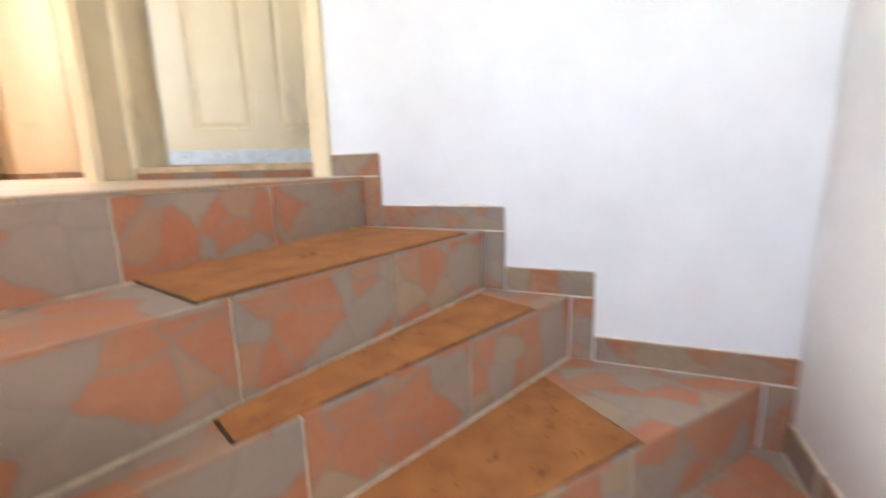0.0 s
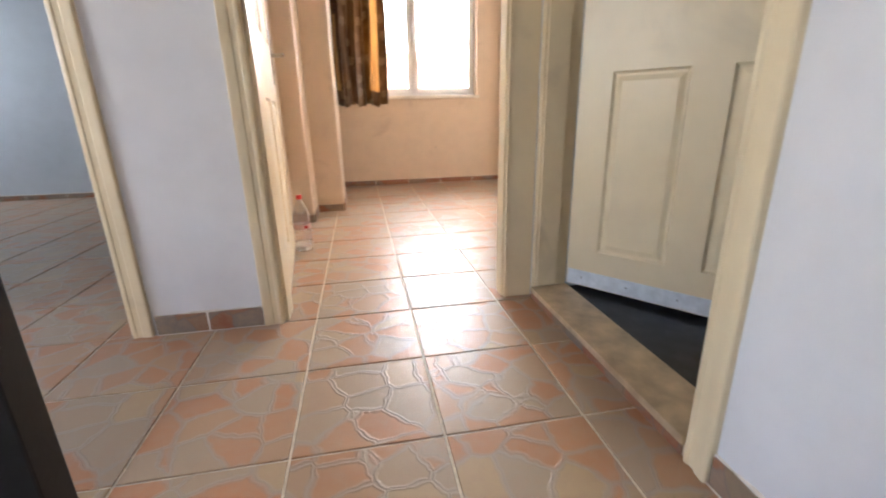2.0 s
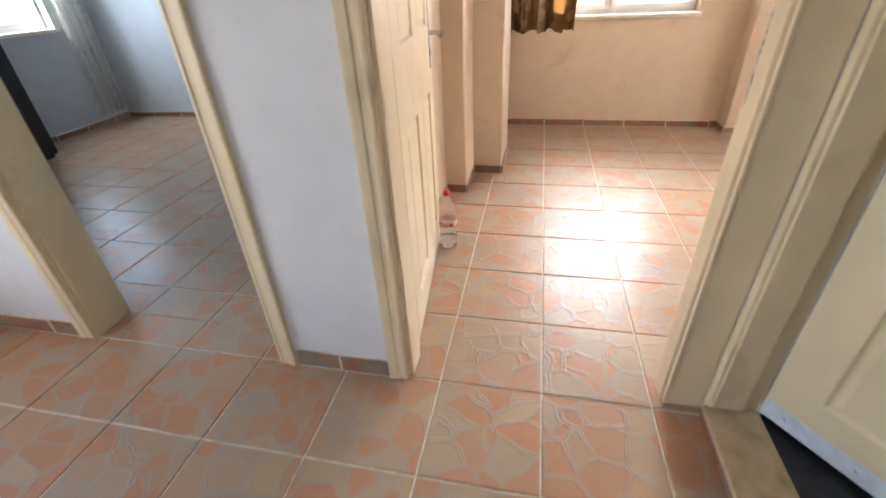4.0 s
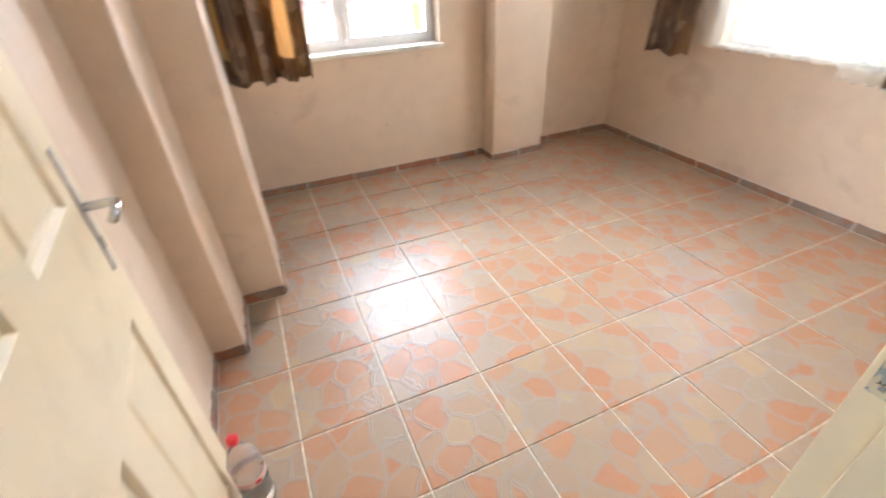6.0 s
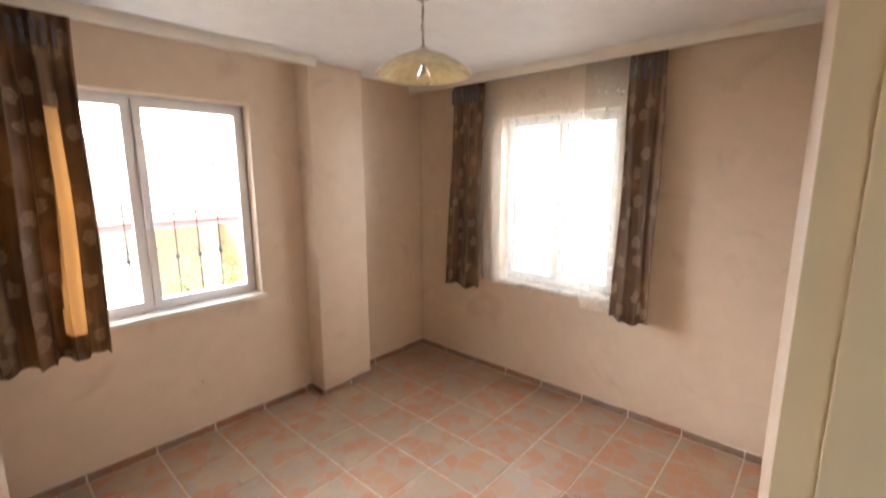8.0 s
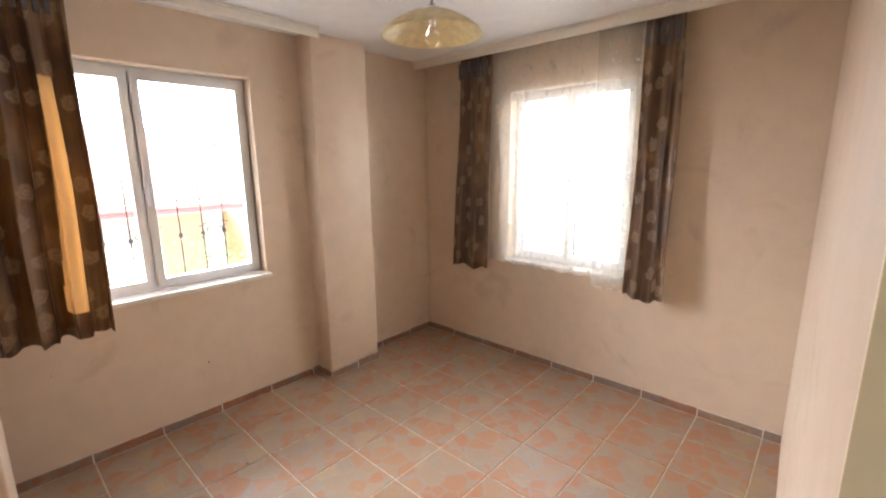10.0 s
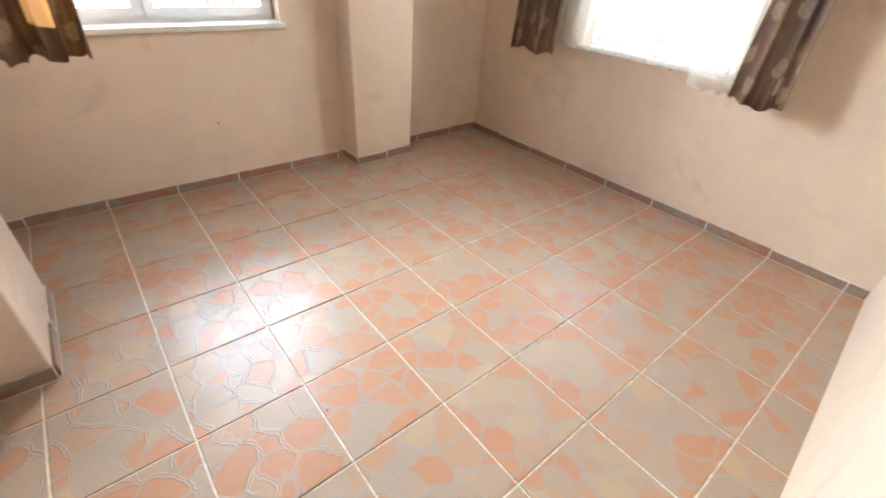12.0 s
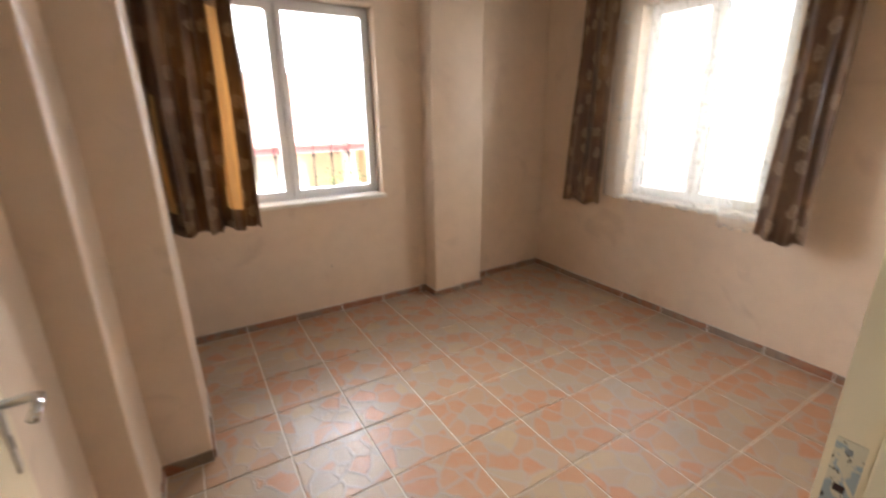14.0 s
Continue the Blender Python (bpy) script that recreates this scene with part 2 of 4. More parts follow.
M_GASKET = plain("black_gasket", (0.03, 0.03, 0.03), 0.6)
M_GRILLE = plain("grey_iron", (0.075, 0.07, 0.07), 0.5, 0.2, 0.2, 60, 0.3)
M_IRON = plain("black_iron", (0.006, 0.0055, 0.0065), 0.38, 0.3, 0.2, 60, 0.3)
M_CHROME = plain("chrome", (0.66, 0.65, 0.63), 0.16, 1.0, 0.05, 20, 0.03)
M_STEEL = plain("worn_steel", (0.42, 0.42, 0.42), 0.38, 0.9, 0.25, 70, 0.25)
M_PLATE = plain("pale_steel_plate", (0.66, 0.62, 0.55), 0.35, 0.6, 0.12, 50, 0.1)
M_RUST = plain("dark_latch_hole", (0.05, 0.022, 0.015), 0.8)
M_MAT = mat_felt("brown_stair_mat")
M_MATEDGE = plain("mat_edge", (0.09, 0.045, 0.02), 0.95, 0, 0.3, 90, 0.8)
# East room floor: blue-black base colour with slight mottling.
M_DARKFL = plain("near_black_floor", (0.022, 0.024, 0.032), 0.45, 0, 0.3, 20, 0.1)
M_WARD = plain("black_wardrobe_board", (0.012, 0.011, 0.012), 0.4)
M_CURT = curtain_cloth("brown_flowered_cloth")
M_BACKLIT = backlit_cloth("backlit_fold_cloth")
M_TAPE = plain("curtain_tape", (0.14, 0.12, 0.12), 0.7)
M_TULLE = tulle("cream_tulle")
M_GLASS = glassy("window_glass")
M_BOTTLE = glassy("clear_plastic", (0.98, 0.98, 0.98), 0.12, 1.06)
M_BOTTLE.node_tree.nodes["Principled BSDF"].inputs["Transmission Weight"].default_value = 0.82
M_WATER = glassy("water", (0.97, 0.99, 1.0), 0.0, 1.33)
M_RED = plain("red_plastic", (0.62, 0.015, 0.02), 0.35)
M_LABEL = plain("pink_label", (0.78, 0.50, 0.46), 0.5)
M_AMBER = glassy("amber_glass", (0.95, 0.80, 0.42), 0.35, 1.2)
M_AMBERD = plain("amber_opal_glass", (0.86, 0.75, 0.44), 0.25)
M_YELLOW = paint("outside_yellow", (0.82, 0.73, 0.54), (0.78, 0.69, 0.50), 0.8)
M_PINK = plain("pink_fascia", (0.66, 0.24, 0.22), 0.6)
M_ROOF = plain("clay_roof", (0.60, 0.38, 0.30), 0.8, 0, 0.2, 6, 0.4)
M_LEAF = plain("leaf", (0.11, 0.20, 0.04), 0.55, 0, 0.3, 12, 0.1)
M_BARK = plain("bark", (0.16, 0.11, 0.07), 0.9, 0, 0.3, 30, 0.8)
M_GROUND = plain("outside_concrete", (0.45, 0.42, 0.38), 0.9, 0, 0.15, 3, 0.4)
M_DEBRIS = plain("plaster_crumb", (0.16, 0.09, 0.05), 0.9)


def smeared_steel(name):
    m, t, b = nodes(name)
    co = t.nodes.new("ShaderNodeTexCoord").outputs["Object"]
    big, fine = noise_tex(t, 45.0, 4, co, 0.8), noise_tex(t, 130.0, 4, co)
    col = mixc(t, ramp(t, big.outputs[0], [(0.44, 0.0), (0.50, 0.9)]), (0.36, 0.40, 0.42), (0.66, 0.56, 0.38))
    col = mixc(t, ramp(t, fine.outputs[0], [(0.60, 0.0), (0.66, 0.85)]), col, (0.05, 0.035, 0.025))
    t.links.new(col, b.inputs["Base Color"])
    t.links.new(ramp(t, big.outputs[0], [(0.44, 0.8), (0.50, 0.0)]), b.inputs["Metallic"])
    b.inputs["Roughness"].default_value = 0.42
    bump(t, b, big.outputs[0], 0.5, 0.0008)
    return m


M_SMEAR = smeared_steel("smeared_steel")


# ---- mesh tools ----
def part(name, bm, material, parent=None, label="", smooth=False):
    me = bpy.data.meshes.new(name)
    bm.to_mesh(me)
    bm.free()
    me.materials.append(material)
    if smooth:
        me.shade_smooth()
    ob = new(name, me)
    if parent is not None:
        ob.parent = parent
    if label:
        ob["label"] = label
    return ob


def thing(name, m=None, label="", category="", group="", kind=""):
    ob = new(name)
    if m is not None:
        ob.matrix_world = m
    ob.empty_display_size = 0.05
    return tagged(ob, label, category, group, kind)


def box_into(bm, x0, x1, y0, y1, z0, z1, bevel=0.0):
    vs = [bm.verts.new((x, y, z)) for x in (x0, x1) for y in (y0, y1) for z in (z0, z1)]
    fs = [bm.faces.new([vs[i] for i in q]) for q in ((0, 1, 3, 2), (4, 6, 7, 5), (0, 4, 5, 1), (2, 3, 7, 6), (0, 2, 6, 4), (1, 5, 7, 3))]
    if bevel:
        bmesh.ops.bevel(bm, geom=list({e for f in fs for e in f.edges}), offset=bevel, segments=2, affect="EDGES", profile=0.6)
    return bm


def box(x0, x1, y0, y1, z0, z1, bevel=0.0):
    return box_into(bmesh.new(), x0, x1, y0, y1, z0, z1, bevel)


def prism(points, z0, z1, inset=0.0, drop=0.0):
    """A slab from a plan outline (counterclockwise); its top edge chamfered by inset and drop."""
    bm = bmesh.new()
    n = len(points)
    c = Vector((sum(p[0] for p in points) / n, sum(p[1] for p in points) / n))
    low = [bm.verts.new((p[0], p[1], z0)) for p in points]
    mid = [bm.verts.new((p[0], p[1], z1 - drop)) for p in points]
    rings = [low, mid]
    if inset:
        top = []
        for i, p in enumerate(points):
            a, b_ = Vector(points[i - 1]) - Vector(p), Vector(points[(i + 1) % n]) - Vector(p)
            a.normalize(), b_.normalize()
            s = abs(a.x * b_.y - a.y * b_.x) or 1
            q = Vector(p) + (a + b_) * inset / s
            top.append(bm.verts.new((q.x, q.y, z1)))
        rings.append(top)
    for r0, r1 in zip(rings, rings[1:]):
        for i in range(n):
            j = (i + 1) % n
            bm.faces.new((r0[i], r0[j], r1[j], r1[i]))
    bm.faces.new(rings[-1])
    bm.faces.new(low[::-1])
    return bm


def lathe(profile, steps=32, z=0.0):
    bm = bmesh.new()
    rings = []
    for r, h in profile:
        rings.append([bm.verts.new((r * math.cos(2 * math.pi * i / steps), r * math.sin(2 * math.pi * i / steps), z + h)) for i in range(steps)] if r > 1e-6 else [bm.verts.new((0, 0, z + h))])
    for a, b_ in zip(rings, rings[1:]):
        for i in range(steps):
            j = (i + 1) % steps
            q = [a[i % len(a)], a[j % len(a)], b_[j % len(b_)], b_[i % len(b_)]]
            q = list(dict.fromkeys(q))
            if len(q) > 2:
                bm.faces.new(q)
    bmesh.ops.recalc_face_normals(bm, faces=bm.faces)
    return bm


def tube(points, r, sides=8, bm=None):
    bm = bm or bmesh.new()
    pts = [Vector(p) for p in points]
    rings = []
    for i, p in enumerate(pts):
        d = (pts[min(i + 1, len(pts) - 1)] - pts[max(i - 1, 0)]).normalized()
        u = d.orthogonal().normalized() if not rings else (u0 - d * u0.dot(d)).normalized()
        u0 = u
        v = d.cross(u)
        rings.append([bm.verts.new(p + (u * math.cos(2 * math.pi * k / sides) + v * math.sin(2 * math.pi * k / sides)) * r) for k in range(sides)])
    for a, b_ in zip(rings, rings[1:]):
        for k in range(sides):
            bm.faces.new((a[k], a[(k + 1) % sides], b_[(k + 1) % sides], b_[k]))
    bm.faces.new(rings[0][::-1])
    bm.faces.new(rings[-1])
    return bm


def wall(name, axis, c0, c1, u0, u1, z0, z1, material, holes=(), soft=0.0):
    """A wall across c0..c1, along u0..u1, with real openings (u0, u1, z0, z1)."""
    us = sorted({u0, u1, *[h[0] for h in holes], *[h[1] for h in holes]})
    zs = sorted({z0, z1, *[h[2] for h in holes], *[h[3] for h in holes]})
    full = {}
    for i in range(len(us) - 1):
        for j in range(len(zs) - 1):
            um, zm = (us[i] + us[i + 1]) / 2, (zs[j] + zs[j + 1]) / 2
            full[i, j] = not any(h[0] < um < h[1] and h[2] < zm < h[3] for h in holes)
    bm = bmesh.new()
    cache = {}

    def v(c, i, j):
        if (c, i, j) not in cache:
            cc = (c0, c1)[c]
            cache[c, i, j] = bm.verts.new((us[i], cc, zs[j]) if axis == "y" else (cc, us[i], zs[j]))
        return cache[c, i, j]

    for (i, j), f in full.items():
        if not f:
            continue
        for c in (0, 1):
            bm.faces.new((v(c, i, j), v(c, i + 1, j), v(c, i + 1, j + 1), v(c, i, j + 1)))
        for di, dj, a, b_ in ((-1, 0, (i, j), (i, j + 1)), (1, 0, (i + 1, j), (i + 1, j + 1)), (0, -1, (i, j), (i + 1, j)), (0, 1, (i, j + 1), (i + 1, j + 1))):
            if not full.get((i + di, j + dj)):
                bm.faces.new((v(0, *a), v(1, *a), v(1, *b_), v(0, *b_)))
    bmesh.ops.recalc_face_normals(bm, faces=bm.faces)
    if soft:
        es = [e for e in bm.edges if len(e.link_faces) == 2 and e.calc_face_angle(0) > 1]
        bmesh.ops.bevel(bm, geom=es, offset=soft, segments=2, affect="EDGES", profile=0.5)
    return tagged(part(name, bm, material), kind="structure")


CASE = [(0, 0), (0, 0.010), (0.004, 0.014), (0.012, 0.015), (0.016, 0.011), (0.030, 0.011), (0.034, 0.015), (0.052, 0.017), (0.060, 0.017), (0.063, 0.013), (0.063, 0)]


def moulding(p0, p1, wdir, odir, profile=CASE, scale=1.0):
    """A moulding swept from p0 to p1; the profile runs along wdir (width) and odir (outwards)."""
    bm = bmesh.new()
    w, o = Vector(wdir), Vector(odir)
    ends = [[bm.verts.new(Vector(p) + w * a * scale + o * h) for a, h in profile] for p in (p0, p1)]
    n = len(profile)
    for i in range(n):
        j = (i + 1) % n
        bm.faces.new((ends[0][i], ends[0][j], ends[1][j], ends[1][i]))
    bm.faces.new(ends[0][::-1])
    bm.faces.new(ends[1])
    bmesh.ops.recalc_face_normals(bm, faces=bm.faces)
    return bm


# ---- sizes of the place ----
S = 1 / 3            # tile pitch
XE, YN, XW = 2.620, 2.985, -0.60
YS = 0.15            # room side of the south wall
HX = 0.475           # stair-side wall
CEIL = 2.410
SOUTH = -2.12
W1 = (-0.17, 1.05, 0.845, 2.10)
W2 = (1.18, 2.09, 0.80, 2.08)

# ---- shell ----
wall("wall_north", "y", YN, YN + 0.24, XW - 0.12, XE + 0.24, -0.1, 2.6, M_ROOM, [W1], 0.006)
wall("wall_east", "x", XE, XE + 0.24, YS - 0.1, YN - 0.002, -0.1, 2.6, M_ROOM, [W2], 0.006)
wall("wall_west", "x", XW - 0.12, XW, YS + 0.002, YN - 0.002, -0.1, 2.6, M_ROOM)
wall("wall_south_room", "y", 0.077, YS, XW - 0.12, 0.389, -0.1, 2.6, M_ROOM, [(-0.46, 0.389, -0.2, 2.06)])
wall("wall_hall_north", "y", 0.0, 0.075, -2.42, 0.389, -0.1, 2.6, M_HALL, [(-0.46, 0.389, -0.2, 2.06), (-1.75, -0.90, -0.2, 2.06)])
wall("wall_hall_north_return", "y", 0.046, 0.075, 0.3905, HX - 0.002, -0.1, 2.6, M_HALL)
wall("wall_hall_east", "x", HX, HX + 0.13, SOUTH - 0.13, 0.075, -1.8, 2.6, M_HALL, [(-0.852, 0.03, -0.02, 2.08)])
wall("wall_stair_south", "y", SOUTH - 0.13, SOUTH, -3.6, HX - 0.002, -1.8, 2.6, M_HALL)
# This opening is added to hold the stair fill; no window known here.
wall("wall_hall_west", "x", -2.54, -2.42, SOUTH + 0.002, 0.075, -1.8, 2.6, M_HALL, [(-2.0, -0.4, 0.4, 1.9)])
wall("wall_west_room_south", "y", 0.077, YS, -4.62, XW - 0.123, -0.1, 2.6, M_BLUE, [(-1.75, -0.90, -0.2, 2.06)])
wall("wall_west_room_east", "x", XW - 0.16, XW - 0.123, YS + 0.002, YN + 0.1, -0.1, 2.6, M_BLUE)
wall("wall_west_room_north", "y", 3.10, 3.30, -4.62, XW - 0.123, -0.1, 2.6, M_BLUE)
wall("wall_west_room_west", "x", -4.70, -4.50, YS + 0.002, 3.098, -0.1, 2.6, M_BLUE, [(1.40, 2.70, 0.90, 2.10)])
wall("wall_east_room_far", "x", 3.10, 3.22, -2.25, 0.075, -0.2, 2.6, M_BLUE)
wall("wall_east_room_south", "y", -2.25, -2.13, HX + 0.132, 3.098, -0.2, 2.6, M_BLUE)
wall("wall_east_room_north", "y", 0.0, 0.075, HX + 0.132, 3.098, -0.2, 2.6, M_BLUE)


# the room's south wall runs slightly askew from the door to the east wall
tagged(part("wall_south_askew", prism([(0.392, 0.077), (XE - 0.002, 0.077), (XE - 0.002, 0.250), (0.392, 0.138)], -0.1, 2.6), M_ROOM), kind="structure")


def pier(name, x0, x1, y0, y1):
    bm = box(x0, x1, y0, y1, -0.05, 2.5)
    bmesh.ops.subdivide_edges(bm, edges=[e for e in bm.edges if abs((e.verts[0].co - e.verts[1].co).z) > 1], cuts=14)
    es = [e for e in bm.edges if abs((e.verts[0].co - e.verts[1].co).z) > 0.05]
    bmesh.ops.bevel(bm, geom=es, offset=0.009, segments=3, affect="EDGES", profile=0.5)
    for v in bm.verts:
        k = noise.noise(Vector((v.co.x * 3, v.co.y * 3, v.co.z * 2.3))) * 0.006
        v.co.x += k
        v.co.y += k * 0.6
    return tagged(part(name, bm, M_ROOM, smooth=True), "beige plastered pier with uneven rounded corners", "pier", kind="structure")


pier("pier_north", 1.393, 1.832, 2.820, YN + 0.05)
pier("pier_west", XW - 0.05, -0.475, 1.50, 1.835)
pier("pier_west_deep", XW - 0.05, -0.287, 1.83, 2.33)

tagged(part("ceiling", box(XW - 0.1, XE + 0.2, YS - 0.05, YN + 0.2, CEIL, CEIL + 0.15), M_CEIL), kind="structure")
tagged(part("ceiling_hall", box(-3.6, HX + 0.13, SOUTH - 0.13, 0.09, 2.45, 2.6), M_CEIL), kind="structure")
tagged(part("ceiling_west_room", box(-4.7, XW - 0.103, 0.1, 3.3, 2.45, 2.6), M_CEIL), kind="structure")
tagged(part("ceiling_east_room", box(HX + 0.132, 3.2, -2.25, 0.08, 2.45, 2.6), M_CEIL), kind="structure")
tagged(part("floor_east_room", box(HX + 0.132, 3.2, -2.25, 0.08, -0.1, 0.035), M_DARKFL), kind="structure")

# ---- stairs ----
# Each riser runs from the stair wall (x = HX) to the open side (x = -0.53).
EDGES = [(-1.008, -0.957), (-1.382, -1.125), (-1.618, -1.180), (-2.062, -1.250)]
TREAD = [0.0, -0.152, -0.318, -0.491, -0.660, -0.815, -0.98, -1.145, -1.31, -1.475]
OPENX = -0.53


def edge_y(k, x):
    a, b_ = EDGES[k]
    return a + (b_ - a) * (HX - x) / (HX - OPENX)


def ccw(p):
    area = sum(p[i - 1][0] * p[i][1] - p[i][0] * p[i - 1][1] for i in range(len(p)))
    return p if area > 0 else p[::-1]


stairs = tagged(thing("staircase"), "winding staircase clad in brown and orange crazy-paving tiles", "staircase", kind="structure")
for k in (1, 2, 3):
    i = 0.004
    pts = [(OPENX, edge_y(k - 1, OPENX) + 0.02), (OPENX, edge_y(k, OPENX) + i), (HX - 0.001, edge_y(k, HX) + i), (HX - 0.001, edge_y(k - 1, HX) + 0.02)]
    part("step_body", prism(ccw(pts), -1.7, TREAD[k] - 0.003), M_GROUT, stairs)
N4, N5 = ((-0.53, -1.272), (0.05, SOUTH + 0.002)), ((-0.53, -1.30), (-0.48, SOUTH + 0.002))
low_steps = [
    (4, [(OPENX, -1.24), N4[0], N4[1], (HX - 0.001, SOUTH + 0.002), (HX - 0.001, -2.05)]),
    (5, [N4[0], N5[0], N5[1], N4[1]]),
    (6, [(-0.80, -1.27), (-0.80, SOUTH + 0.002), N5[1], N5[0], (-0.53, -1.27)]),
    (7, [(-1.08, -1.27), (-1.08, SOUTH + 0.002), (-0.80, SOUTH + 0.002), (-0.80, -1.27)]),
    (8, [(-1.36, -1.27), (-1.36, SOUTH + 0.002), (-1.08, SOUTH + 0.002), (-1.08, -1.27)]),
    (9, [(-3.5, -0.02), (-3.5, SOUTH + 0.002), (-1.36, SOUTH + 0.002), (-1.36, -0.02)])]
for k, pts in low_steps:
    part("step_body", prism(ccw(pts), -1.75, TREAD[k] - 0.0), M_STEP, stairs)
part("stairwell_cheek", prism(ccw([(OPENX - 0.001, -0.97), (-3.5, -0.97), (-3.5, -1.27), (OPENX - 0.001, -1.27)]), -1.75, -0.16), M_HALL, stairs)
JX = [OPENX, -0.222, 0.110, HX - 0.003]
for k in (1, 2, 3):
    for a, b_ in zip(JX, JX[1:]):
        a2, b2 = a + 0.0026, b_ - 0.0026
        pts = [(a2, edge_y(k, a2)), (b2, edge_y(k, b2)), (b2, edge_y(k - 1, b2) - 0.0045), (a2, edge_y(k - 1, a2) - 0.0045)]
        part("tread_tile", prism(ccw(pts), TREAD[k] - 0.0085, TREAD[k], 0.002, 0.002), M_STEP, stairs)
for k in (0, 1, 2, 3):
    for a, b_ in zip(JX, JX[1:]):
        a2, b2 = a + 0.0026, b_ - 0.0026
        pts = [(a2, edge_y(k, a2) + 0.001), (b2, edge_y(k, b2) + 0.001), (b2, edge_y(k, b2) + 0.009), (a2, edge_y(k, a2) + 0.009)]
        part("riser_tile", prism(ccw(pts), TREAD[k + 1] + 0.003, TREAD[k] - 0.0095), M_STEP, stairs)
bm = box(-3.5, OPENX, -0.955, -0.0, -0.25, -0.009)
part("landing_slab", bm, M_GROUT, stairs)
part("landing_slab", prism(ccw([(OPENX + 0.001, -0.02), (HX - 0.001, -0.02), (HX - 0.001, EDGES[0][0] + 0.004), (OPENX + 0.001, EDGES[0][1] + 0.004)]), -1.7, -0.009), M_GROUT, stairs)


def stair_mat(pts, z):
    mat = tagged(thing("stair_mat"), "worn orange-brown felt mat laid over a tiled stair tread", "stair mat", "stair mats")
    bm = bmesh.new()
    pts = ccw(pts)
    loop = []
    for i, p in enumerate(pts):
        q = pts[(i + 1) % len(pts)]
        n = 14
        for s in range(n):
            f = s / n
            r = random.uniform(-0.0022, 0.0022) if s else 0
            loop.append((p[0] + (q[0] - p[0]) * f + r, p[1] + (q[1] - p[1]) * f + r))
    part("mat_body", prism(loop, z + 0.0005, z + 0.007, 0.0015, 0.0015), M_MAT, mat)
    big = [(sum(p[0] for p in pts) / 4 + (p[0] - sum(q[0] for q in pts) / 4) * 1.012, sum(p[1] for p in pts) / 4 + (p[1] - sum(q[1] for q in pts) / 4) * 1.02) for p in pts]
    part("mat_binding", prism(big, z + 0.0004, z + 0.0035), M_MATEDGE, mat)
    return mat


stair_mat([(-0.205, -0.978), (0.43, -1.016), (0.392, -1.354), (-0.262, -1.186)], TREAD[1])
stair_mat([(-0.272, -1.205), (0.40, -1.385), (0.322, -1.545), (-0.303, -1.272)], TREAD[2])
stair_mat([(-0.31, -1.285), (0.327, -1.569), (0.134, -1.775), (-0.36, -1.385)], TREAD[3])

rail = tagged(thing("stair_railing"), "black painted iron stair railing with a square newel post", "railing")
part("newel_post", box(-0.578, -0.530, -0.978, -0.930, -0.004, 0.98, 0.003), M_IRON, rail)
part("newel_foot", box(-0.60, -0.515, -0.995, -0.922, 0.0, 0.012, 0.002), M_IRON, rail)
part("bottom_rail", box(-2.40, -0.579, -0.968, -0.940, 0.29, 0.315, 0.002), M_IRON, rail)
part("handrail", box(-2.40, -0.579, -0.978, -0.930, 0.95, 0.98, 0.003), M_IRON, rail)
for i in range(12):
    x = -0.75 - i * 0.14
    part("baluster", box(x - 0.008, x + 0.008, -0.962, -0.946, 0.316, 0.949), M_IRON, rail)

# ---- doors and frames ----
LEAFW = 0.785


